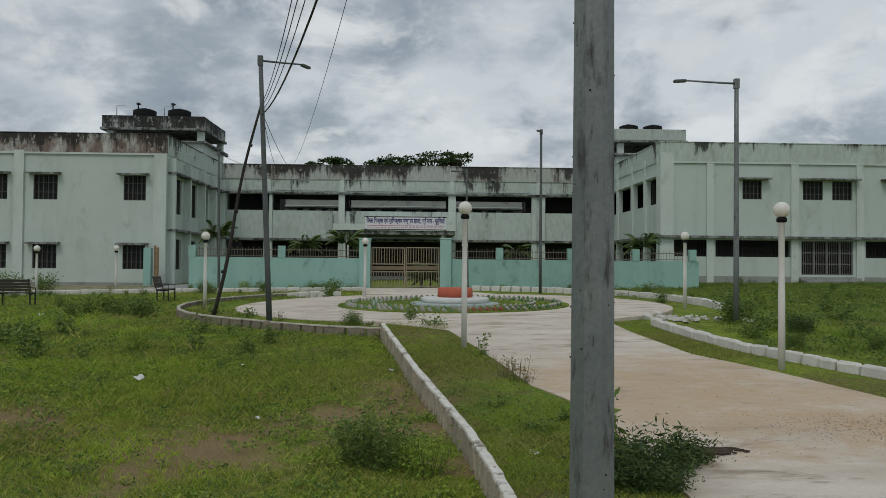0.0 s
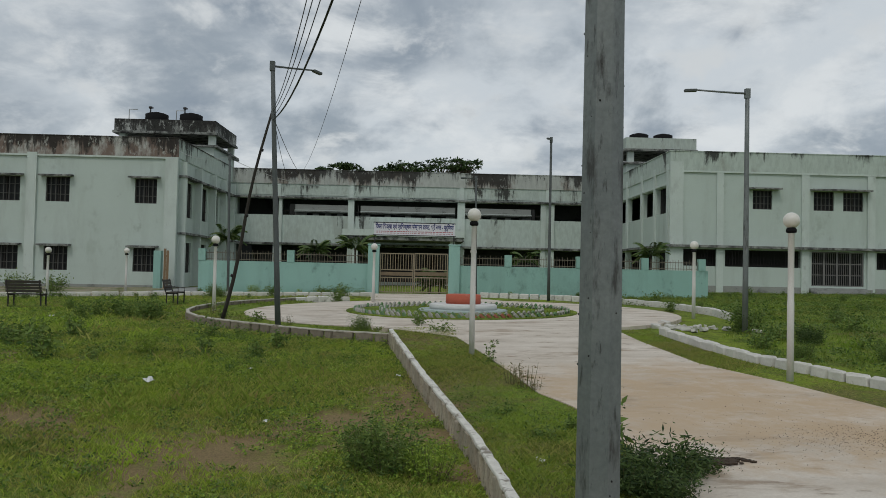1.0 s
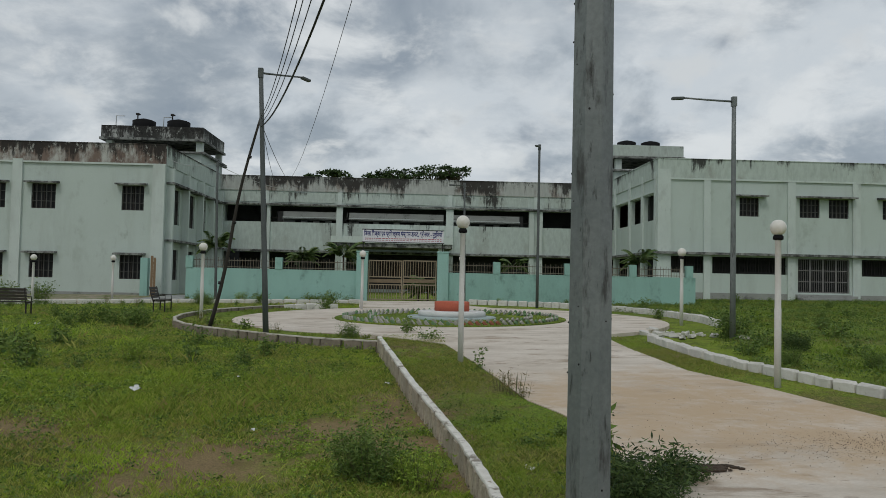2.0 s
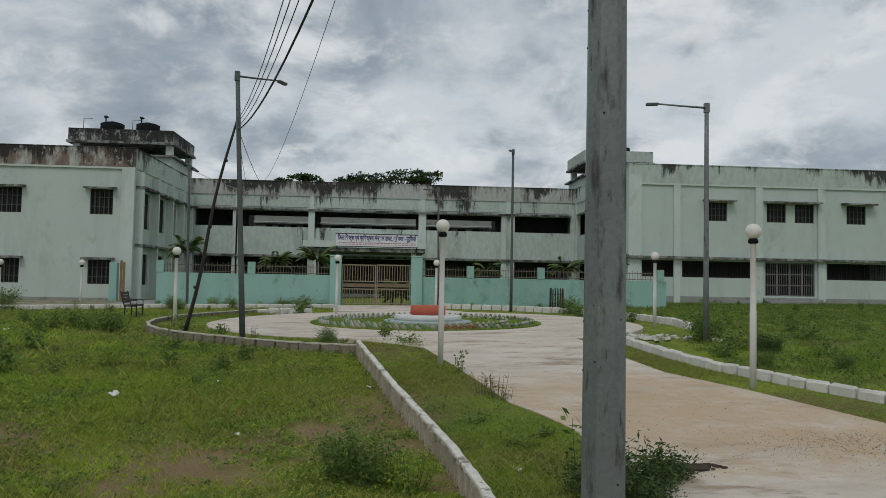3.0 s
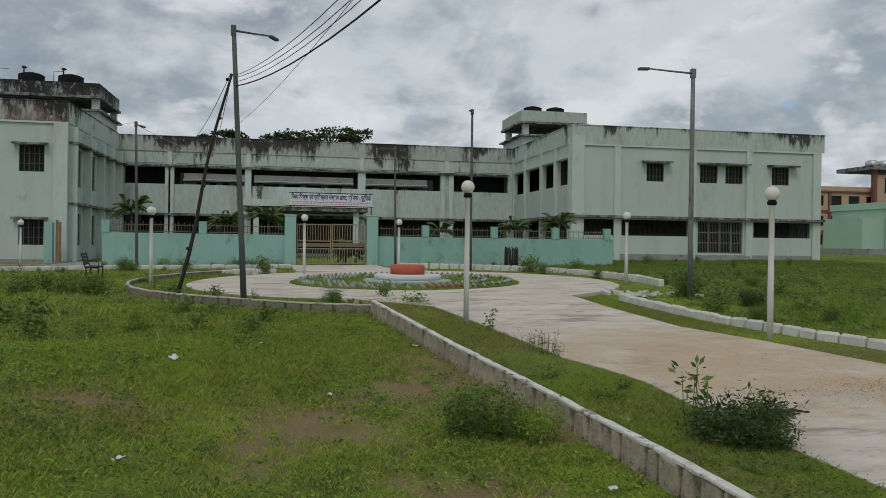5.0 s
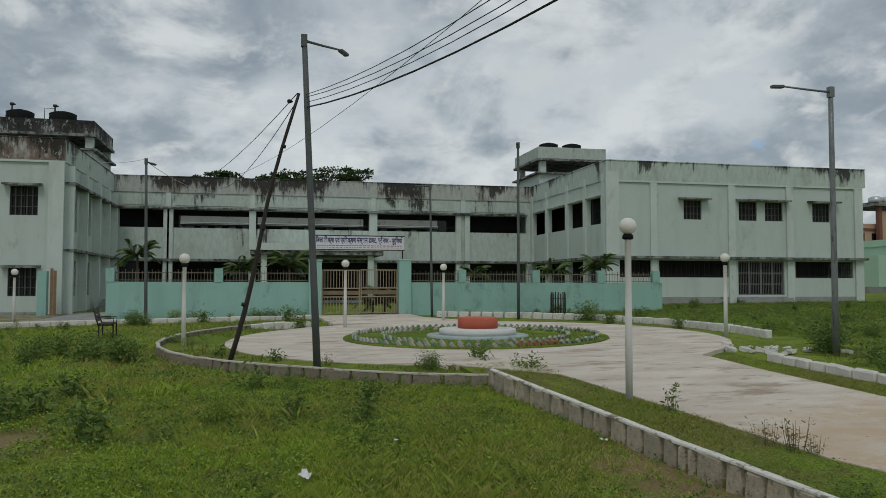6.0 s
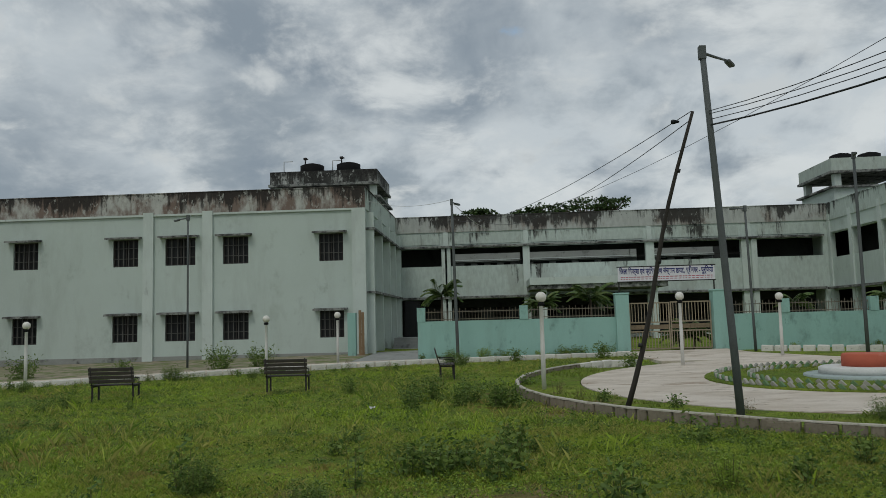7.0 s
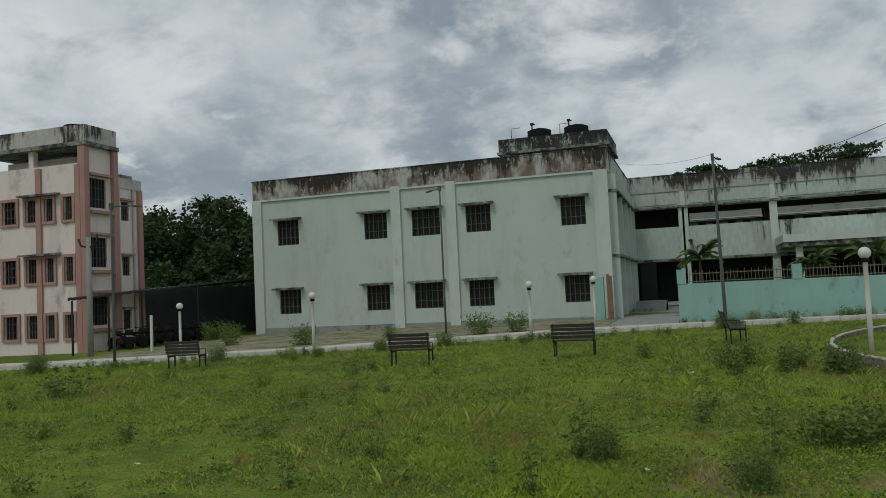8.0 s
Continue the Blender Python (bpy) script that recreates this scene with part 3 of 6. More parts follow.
# grass strips between drive and kerb, and the ring of weeds round the circle
slab("verge_left", KERB_L + [(0.95, 19.8)] + DRIVE_L[::-1], 0.055, VERGE, "grassy strip along the drive", "verge")
slab("verge_right", DRIVE_R + KERB_R[::-1], 0.055, VERGE, "grassy strip along the drive", "verge")
slab("verge_ring", [(1.0, 18.2)] + arc(-106, -222, R_KERB, 40) + arc(-222, -112, R_PLAZA + 0.02, 40), 0.055, LAWN, "weedy ring between circle and kerb", "verge")
slab("island", arc(0, 354, R_ISLE, 59), 0.10, LAWN, "grassy round island", "island")
# raised footpath along the front of the buildings
foot = [(-60, 28.4), (-34, 29.9), (-27.2, 31.2), (-21.1, 33.0), (-15.4, 35.6), (-11.3, 36.9), (-7.2, 37.6), (-0.6, 38.0)]
slab("footpath", foot + [(-0.6, 38.8)] + [(x, y + (1.7 if x < -10 else 1.1)) for x, y in foot[::-1][1:]], 0.10, CONCRETE, "narrow raised concrete footpath", "footpath", 0.4)

slab("apron", [(-34, 31.7), (-27.2, 33.0), (-21.1, 34.8), (-15.4, 37.4), (-12.2, 38.6), (-12.2, 46.1), (-34, 46.1)], 0.02, DIRT, "bare weedy earth along the front of the wing", "ground", 0.3)

slab("passage_path", [(-12.19, 38.75), (-9.3, 38.75), (-9.3, 58.6), (-12.19, 58.6)], 0.03, PLINTH, "grey concrete path into the side passage", "path", 0.3)


# ---- buildings ----
def window(parent, x0, x1, y, z0, z1, bars=5, facing="front"):
    """A barred window set back in its opening; y is the wall's outer face. facing right: the wall runs along y and x0, x1 are y values."""
    turn = (lambda u, d: (u, y + d)) if facing == "front" else ((lambda u, d: (y - d, u)) if facing == "right" else (lambda u, d: (y + d, u)))

    def slat(bm, u0, u1, d0, d1, a, b):
        p, q = turn(u0, d0), turn(u1, d1)
        bx(bm, min(p[0], q[0]), max(p[0], q[0]), min(p[1], q[1]), max(p[1], q[1]), a, b)

    bm = bmesh.new()
    w = 0.07
    for u0, u1, a, b in ((x0, x0 + w, z0, z1), (x1 - w, x1, z0, z1), (x0 + w, x1 - w, z0, z0 + w), (x0 + w, x1 - w, z1 - w, z1), ((x0 + x1) / 2 - 0.03, (x0 + x1) / 2 + 0.03, z0 + w, z1 - w)):
        slat(bm, u0, u1, 0.10, 0.17, a, b)
    win = part("window", bm, GRILLE, parent, "barred window with a dark frame")
    bm = bmesh.new()
    slat(bm, x0, x1, 0.19, 0.215, z0, z1)
    part("pane", bm, DARK, win)
    bm = bmesh.new()
    for i in range(1, bars + 1):
        u = x0 + (x1 - x0) * i / (bars + 1)
        slat(bm, u - 0.026, u + 0.026, 0.055, 0.085, z0, z1)
    for k in (0.3, 0.68):
        slat(bm, x0, x1, 0.05, 0.08, z0 + (z1 - z0) * k - 0.018, z0 + (z1 - z0) * k + 0.018)
    part("grille", bm, BARS, win)
    return win


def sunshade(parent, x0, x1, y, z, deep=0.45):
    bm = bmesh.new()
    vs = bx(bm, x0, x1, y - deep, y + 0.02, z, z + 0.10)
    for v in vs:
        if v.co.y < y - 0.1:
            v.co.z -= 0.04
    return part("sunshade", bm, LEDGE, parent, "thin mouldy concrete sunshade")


FRONT, TOP, BACKY = 45.94, 8.6, 75.0
LX0, LX1, RX0, RX1 = -32.6, -12.5, 16.07, 32.9

# -- left wing
left = thing("school_wing", "two-storey mint plastered wing with mouldy parapet", "building")
LW = [(-31.15, -29.8), (-25.75, -24.4), (-22.95, -21.35), (-19.9, -18.55), (-14.85, -13.6)]
holes = [(a, b, 4.83, 6.25) for a, b in LW] + [(a, b, 0.92, 2.28) for a, b in LW]
bm = bmesh.new()
pierced(bm, LX0, LX1, 0.15, 7.5, FRONT, FRONT + 0.25, holes)
part("front_wall", bm, MINT, left, "pale mint plaster front")
SIDE_L = [(46.9, 49.3), (50.0, 52.6), (53.3, 55.4)]
bm = bmesh.new()
pierced(bm, FRONT + 0.25, BACKY, -0.6, 7.5, LX1 - 0.25, LX1, [(a + 0.25, b - 0.25, z0, z1) for a, b in SIDE_L for z0, z1 in ((4.2, 6.3), (0.9, 2.7))], "y")
part("side_wall", bm, MINT, left)
bm = bmesh.new()
bx(bm, LX0, LX0 + 0.25, FRONT + 0.25, BACKY, -0.8, 7.5)
part("side_wall", bm, MINT, left)
box_part("back_wall", MINT, left, LX0 + 0.25, LX1 - 0.25, BACKY - 0.25, BACKY, -0.6, 7.5)
box_part("roof", LEDGE, left, LX0 + 0.25, LX1 - 0.25, FRONT + 0.25, BACKY - 0.25, 7.3, 7.5)
box_part("floor_slab", INNER_SHADED, left, LX0 + 0.25, LX1 - 0.25, FRONT + 0.25, BACKY - 0.25, 3.3, 3.5)
box_part("plinth", PLINTH, left, LX0 - 0.03, LX1 + 0.03, FRONT - 0.05, FRONT + 0.28, -1.2, 0.15, "bare grey plinth")
for a, b in ((LX0 - 0.06, -23.9), (-23.9, -20.7), (-20.7, LX1 + 0.06)):
    box_part("parapet", PARAPET_DARK, left, a + 0.003, b - 0.003, FRONT - 0.08, FRONT + 0.14, 7.5, TOP, "parapet streaked black and rust with mould")
for a, b in ((LX1 - 0.14, LX1 + 0.06), (LX0 - 0.06, LX0 + 0.14)):
    box_part("parapet", PARAPET_LIGHT, left, a, b, FRONT + 0.145, BACKY, 7.5, TOP)
for a, b in ((LX0 - 0.08, LX0 + 0.5), (-24.1, -23.55), (-20.95, -20.4), (LX1 - 0.62, LX1 + 0.08)):
    z1 = 7.43 if a < LX0 or a > LX1 - 1 else 7.62
    box_part("pilaster", TRIM, left, a, b, FRONT - 0.14, FRONT + 0.0, -1.1, z1)
box_part("band", TRIM, left, LX0 - 0.1, LX1 + 0.1, FRONT - 0.11, FRONT - 0.002, 7.42, 7.52)
for x0, x1 in LW:
    for z0, z1 in ((4.83, 6.25), (0.92, 2.28)):
        window(left, x0, x1, FRONT, z0, z1, 4)
        sunshade(left, x0 - 0.28, x1 + 0.2, FRONT, z1 + 0.04, 0.42)
# side bays with fins
for y0, y1 in SIDE_L:
    for z0, z1 in ((4.2, 6.3), (0.9, 2.7)):
        window(left, y0 + 0.25, y1 - 0.25, LX1, z0, z1, 6, "right")
for y in (46.55, 49.65, 52.95, 55.75, 58.2):
    box_part("fin", TRIM, left, LX1 + 0.002, LX1 + 0.42, y - 0.12, y + 0.12, -0.4, 7.35)
for z in (6.42, 3.12):
    box_part("ledge", LEDGE, left, LX1 + 0.002, LX1 + 0.5, FRONT + 0.4, 58.6, z, z + 0.12)
for a, b, d, e in ((LX0 - 0.1, LX1 + 0.1, FRONT - 0.11, FRONT + 0.17), (LX1 - 0.17, LX1 + 0.1, FRONT + 0.171, BACKY), (LX0 - 0.1, LX0 + 0.17, FRONT + 0.171, BACKY)):
    box_part("coping", PARAPET_DARK, left, a, b, d, e, TOP, TOP + 0.05)
settle(left, -22.5, 60, lie(-22.5, 60))

# -- right wing
right = thing("school_wing", "two-storey mint plastered wing with streaked parapet and barred ground floor", "building")
BASE_R = 0.82
RW = [(20.9, 22.05), (24.5, 25.7), (26.25, 27.45), (29.5, 30.72)]
LOW = [(16.85, 18.95, 1.95, 2.93), (19.3, 23.75, 1.95, 2.93), (24.4, 27.5, BASE_R + 0.1, 2.93), (28.25, 32.3, 1.95, 2.93)]
bm = bmesh.new()
pierced(bm, RX0, RX1, BASE_R, 7.5, FRONT, FRONT + 0.25, [(a, b, 5.33, 6.45) for a, b in RW] + LOW)
part("front_wall", bm, MINT, right, "pale mint plaster front")
# inner side towards the court: two galleries
SIDE_R = [(46.75, 48.7), (49.15, 51.6), (52.05, 55.3), (55.75, 58.4)]
bm = bmesh.new()
pierced(bm, FRONT + 0.25, BACKY, -0.2, 7.5, RX0, RX0 + 0.25, [(a, b, z0, z1) for a, b in SIDE_R for z0, z1 in ((5.05, 6.62), (1.2, 2.95))], "y")
part("side_wall", bm, MINT, right)
box_part("inner_wall", INNER_SHADED, right, RX0 + 2.4, RX0 + 2.6, FRONT + 3.0, BACKY - 0.3, 0.2, 7.2)
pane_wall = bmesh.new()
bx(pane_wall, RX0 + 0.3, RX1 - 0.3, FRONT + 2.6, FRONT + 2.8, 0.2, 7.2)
part("inner_wall", pane_wall, INNER_SHADED, right)
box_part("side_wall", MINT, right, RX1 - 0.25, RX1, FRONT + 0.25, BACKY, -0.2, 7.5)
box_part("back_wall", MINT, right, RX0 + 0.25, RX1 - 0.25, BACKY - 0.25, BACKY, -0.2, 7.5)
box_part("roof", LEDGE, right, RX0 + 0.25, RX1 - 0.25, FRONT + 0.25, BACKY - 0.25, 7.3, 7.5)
box_part("floor_slab", INNER_SHADED, right, RX0 + 0.25, RX1 - 0.25, FRONT + 0.25, BACKY - 0.25, 3.05, 3.3)
box_part("ground_slab", INNER_SHADED, right, RX0 + 0.25, RX1 - 0.25, FRONT + 0.25, BACKY - 0.25, 0.6, 0.8)
box_part("plinth", PLINTH, right, RX0 - 0.03, RX1 + 0.03, FRONT - 0.05, FRONT + 0.28, -0.4, BASE_R, "bare grey plinth")
bm = bmesh.new()
bx(bm, RX0 - 0.06, RX1 + 0.3, FRONT - 0.08, FRONT + 0.14, 7.5, TOP)
part("parapet", bm, PARAPET_LIGHT, right, "parapet with black streaks")
for a, b in ((RX0 - 0.06, RX0 + 0.14), (RX1 + 0.1, RX1 + 0.3)):
    box_part("parapet", PARAPET_LIGHT, right, a, b, FRONT + 0.145, BACKY, 7.5, TOP)
for a, b in ((RX0 - 0.07, RX0 + 0.72), (18.75, 19.15), (23.75, 24.2), (27.65, 28.1), (RX1 - 0.5, RX1 + 0.07)):
    box_part("pilaster", TRIM, right, a, b, FRONT - 0.12, FRONT, 0.3, 8.0 if a < RX0 else 7.39)
box_part("ledge", LEDGE, right, RX0 - 0.35, RX1 + 0.2, FRONT - 0.40, FRONT + 0.0, 3.02, 3.16)
box_part("ledge", LEDGE, right, RX0 - 0.35, RX0, FRONT + 0.002, 58.6, 3.02, 3.16)
box_part("band", TRIM, right, RX0 - 0.09, RX1 + 0.1, FRONT - 0.10, FRONT - 0.002, 7.40, 7.5)
for y in (46.3, 48.95, 51.85, 55.55, 58.6):
    box_part("pilaster", TRIM, right, RX0 - 0.10, RX0 - 0.001, y - 0.2, y + 0.2, 0.0, 7.9)
box_part("band", TRIM, right, RX0 - 0.09, RX0 - 0.002, FRONT + 0.6, 58.3, 6.68, 6.80)
for x0, x1 in RW:
    window(right, x0, x1, FRONT, 5.33, 6.45, 4)
for x0, x1 in ((20.55, 22.45), (24.3, 27.75), (29.15, 31.2)):
    sunshade(right, x0, x1, FRONT, 6.5, 0.5)
for x0, x1, z0, z1 in LOW:
    if x1 - x0 == 27.5 - 24.4:
        continue
    bm = bmesh.new()
    n = int((x1 - x0) / 0.16)
    for i in range(n + 1):
        u = x0 + (x1 - x0) * i / n
        bx(bm, u - 0.012, u + 0.012, FRONT + 0.10, FRONT + 0.125, z0, z1)
    for k in (0.1, 0.5, 0.9):
        bx(bm, x0, x1, FRONT + 0.095, FRONT + 0.13, z0 + (z1 - z0) * k - 0.012, z0 + (z1 - z0) * k + 0.012)
    part("grille", bm, IRON, right, "dark iron grille")
# barred entrance with steps
for i in range(4):
    a, b = 24.4 + 0.775 * i, 24.4 + 0.775 * (i + 1)
    bm = bmesh.new()
    bx(bm, a + 0.01, a + 0.06, FRONT + 0.06, FRONT + 0.11, 0.93, 2.92)
    bx(bm, b - 0.06, b - 0.01, FRONT + 0.06, FRONT + 0.11, 0.93, 2.92)
    for z in (0.93, 1.55, 2.2, 2.86):
        bx(bm, a + 0.06, b - 0.06, FRONT + 0.065, FRONT + 0.105, z, z + 0.05)
    for k in range(1, 6):
        u = a + 0.06 + (b - a - 0.12) * k / 6
        bx(bm, u - 0.01, u + 0.01, FRONT + 0.075, FRONT + 0.095, 0.93, 2.9)
    part("entrance_grille", bm, PANEL, right, "grey barred entrance gate")
for i in range(3):
    box_part("step", PLINTH, right, 24.2, 27.8, FRONT - 0.4 - 0.32 * (2 - i), FRONT - 0.06, 0.3, 0.47 + 0.15 * i)
for a, b, d, e in ((RX0 - 0.1, RX1 + 0.33, FRONT - 0.11, FRONT + 0.17), (RX0 - 0.1, RX0 + 0.17, FRONT + 0.171, BACKY)):
    box_part("coping", PARAPET_LIGHT, right, a, b, d, e, TOP, TOP + 0.05)
settle(right, 24.5, 60, lie(24.5, 60))

# -- central block: two open galleries behind a parapet
CY0, CB = 58.83, 67.0
mid = thing("school_block", "two-storey mint block with open galleries and blackened parapet", "building")
X0, X1 = LX1 + 0.001, RX0 - 0.001
COLS = [(-9.35, -8.75), (-3.9, -3.45), (4.2, 4.75), (10.4, 11.4)]
bays = [(X0 + 0.4, -9.35), (-8.75, -3.9), (-3.45, 4.2), (4.75, 10.4), (11.4, X1 - 0.4)]
bm = bmesh.new()
pierced(bm, X0, X1, 0.2, 7.55, CY0, CY0 + 0.25, [(a, b, z0, z1) for a, b in bays for z0, z1 in ((5.25, 6.45), (0.45, 3.02))])
part("front_wall", bm, GALLERY_FRONT, mid, "mint plaster gallery front")
bm = bmesh.new()
bx(bm, X0, X1, CY0 - 0.08, CY0 + 0.14, 7.55, TOP)
part("parapet", bm, PARAPET, mid, "long parapet blackened by damp")
box_part("ledge", LEDGE, mid, X0 + 0.1, X1 - 0.4, CY0 - 0.32, CY0 - 0.001, 6.47, 6.60)
box_part("ledge", LEDGE, mid, X0 + 0.5, X1 - 0.4, CY0 - 0.30, CY0 - 0.001, 3.05, 3.2)
for a, b in bays:
    bm = bmesh.new()
    bx(bm, a + 0.12, b - 0.12, CY0 - 0.05, CY0 - 0.001, 6.72, 7.45)
    part("frieze_panel", bm, FRIEZE, mid)
for a, b in COLS:
    w = 0.36 if b - a > 0.55 else b - a
    for x in ({a, b - w}):
        box_part("column", TRIM, mid, x, x + w, CY0 - 0.16, CY0 - 0.002, 0.1, 6.46)
    box_part("frieze_post", TRIM, mid, (a + b) / 2 - 0.16, (a + b) / 2 + 0.16, CY0 - 0.09, CY0 - 0.002, 6.61, 7.54)
box_part("floor_slab", INNER_SHADED, mid, X0, X1, CY0 + 0.25, CB, 3.05, 3.25)
box_part("roof", INNER_SHADED, mid, X0, X1, CY0 + 0.25, CY0 + 2.8, 7.3, 7.5)
box_part("ground_slab", INNER_SHADED, mid, X0, X1, CY0 + 0.25, CB, -0.1, 0.35)
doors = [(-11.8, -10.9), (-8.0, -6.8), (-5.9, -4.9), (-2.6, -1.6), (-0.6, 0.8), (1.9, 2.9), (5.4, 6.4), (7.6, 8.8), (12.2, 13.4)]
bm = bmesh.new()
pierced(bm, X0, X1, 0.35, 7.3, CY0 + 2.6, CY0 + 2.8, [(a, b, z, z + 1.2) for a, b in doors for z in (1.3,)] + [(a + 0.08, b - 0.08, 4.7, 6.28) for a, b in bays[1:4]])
part("inner_wall", bm, INNER_SHADED, mid)
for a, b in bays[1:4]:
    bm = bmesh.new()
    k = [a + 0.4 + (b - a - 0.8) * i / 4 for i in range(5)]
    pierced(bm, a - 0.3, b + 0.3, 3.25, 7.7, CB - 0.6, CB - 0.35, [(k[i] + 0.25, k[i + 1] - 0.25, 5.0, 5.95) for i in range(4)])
    part("court_wall", bm, COURT_SHADED, mid)
    bm = bmesh.new()
    bx(bm, a - 0.3, b + 0.3, CB - 0.95, CB - 0.601, 6.05, 6.2)
    part("court_ledge", bm, TRIM, mid)
    bm = bmesh.new()
    bx(bm, a, b, CY0 + 0.10, CY0 + 0.14, 5.55, 5.59)
    part("gallery_rail", bm, IRON, mid)
box_part("back_wall", INNER_SHADED, mid, X0, X1, CB - 0.25, CB, 0.35, 7.3)
box_part("coping", PARAPET, mid, X0, X1, CY0 - 0.11, CY0 + 0.17, TOP, TOP + 0.05)
settle(mid, 1.8, 62, lie(1.8, 62))

# porch roof over the entrance
porch = thing("porch", "flat concrete porch roof on two columns at the entrance", "porch")
box_part("roof", TRIM, porch, -3.75, 4.5, 53.6, 58.5, 3.62, 4.05, "pale slab edge with mould")
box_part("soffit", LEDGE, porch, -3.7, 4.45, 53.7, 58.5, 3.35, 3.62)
for x in (-2.9, 3.7):
    box_part("column", TRIM, porch, x - 0.18, x + 0.18, 54.0, 54.36, 0.1, 3.35)
settle(porch, 0.4, 56, lie(0.4, 56))


def stair_tower(name, x0, x1, y0, y1, z0, z1, parapet, label):
    """A stair house with a roof slab on short columns, and an open storey under it."""
    t = thing(name, label, "stair tower")
    bm = bmesh.new()
    bx(bm, x0, x1, y0, y1, z1 - 0.85, z1)
    part("roof_parapet", bm, parapet, t)
    box_part("roof_ledge", LEDGE, t, x0 - 0.1, x1 + 0.1, y0 - 0.1, y1 + 0.1, z1 - 1.02, z1 - 0.85)
    for x in (x0 + 0.25, x1 - 0.55):
        for y in (y0 + 0.25, y1 - 0.55):
            box_part("column", TRIM, t, x, x + 0.45, y, y + 0.45, z0 + 2.0, z1 - 1.02)
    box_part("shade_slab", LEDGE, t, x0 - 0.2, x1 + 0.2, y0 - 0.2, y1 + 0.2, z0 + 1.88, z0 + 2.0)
    box_part("body", MINT, t, x0 + 0.1, x1 - 0.1, y0 + 0.1, y1 - 0.1, z0, z0 + 1.88)
    return settle(t, (x0 + x1) / 2, (y0 + y1) / 2, z0)


stair_tower("stair_tower", -20.6, -13.4, 57.2, 63.5, 8.0, 11.78, TOWER_DARK, "mouldy concrete stair tower with an open top storey")
stair_tower("stair_tower", 16.9, 22.3, 59.6, 65.2, 7.9, 11.8, TOWER_PALE, "pale stair tower with an open top storey")


def water_tank(x, y, z, r=0.75, h=0.9):
    t = thing("water_tank", "round black plastic water tank on the roof", "water tank", "roof water tanks")
    bm = bmesh.new()
    lathe(bm, [(r, 0), (r * 1.03, 0.08), (r, 0.14), (r * 1.03, h * 0.45), (r, h * 0.5), (r * 1.02, h * 0.85), (r * 0.75, h), (r * 0.3, h * 1.06)], 18)
    part("tank", bm, BLACK, t)
    bm = bmesh.new()
    lathe(bm, [(r * 0.3, h * 1.06), (r * 0.3, h * 1.14), (r * 0.1, h * 1.18)], 12)
    part("lid", bm, BLACK, t)
    if h > 0.6:
        bm = bmesh.new()
        tube(bm, [(-r * 0.6, 0, h * 0.95), (-r * 0.6, 0, h + 0.38), (-r * 0.35, 0, h + 0.42)], 0.05, 0.05, 6)
        bx(bm, -r * 0.6 - 0.12, -r * 0.6 + 0.12, -0.1, 0.1, h + 0.36, h + 0.52, 0.03)
        part("inlet_valve", bm, IRON, t, "inlet pipe and valve")
    t.location = (x, y, z)
    return t


for x, y, z in ((-18.0, 58.4, 11.78), (-15.5, 58.4, 11.78), (18.4, 61.5, 11.8), (20.3, 61.5, 11.8)):
    water_tank(x, y, z, 0.8 if x < 0 else 0.72, 0.64 if x < 0 else 0.58)

# ---- boundary wall, gate and sign ----
WY = 39.32
bwall = thing("boundary_wall", "low aqua boundary wall with short posts and iron railings", "wall")
for name, a, b in (("wall", -9.22, -0.95), ("wall", 3.55, 15.9)):
    box_part(name, AQUA, bwall, a, b, WY, WY + 0.25, -0.5, 1.6)
box_part("wall", AQUA, bwall, 15.65, 15.9, WY + 0.25, FRONT - 0.1, -0.5, 1.6)
posts = [-9.07, -4.75, 5.95, 9.5, 12.75, 15.6]
for x in posts:
    box_part("post", AQUA, bwall, x - 0.17, x + 0.17, WY - 0.03, WY + 0.28, 1.6, 2.18)


def railing(x0, x1, y, z0, z1, parent):
    bm = bmesh.new()
    n = int((x1 - x0) / 0.13)
    for i in range(n + 1):
        u = x0 + (x1 - x0) * i / n
        bx(bm, u - 0.009, u + 0.009, y - 0.009, y + 0.009, z0, z1 + 0.08 * (i % 2))
    for z in (z0 + 0.06, z1 - 0.08):
        bx(bm, x0, x1, y - 0.014, y + 0.014, z, z + 0.03)
    return part("railing", bm, RAIL, parent, "faded iron railing")


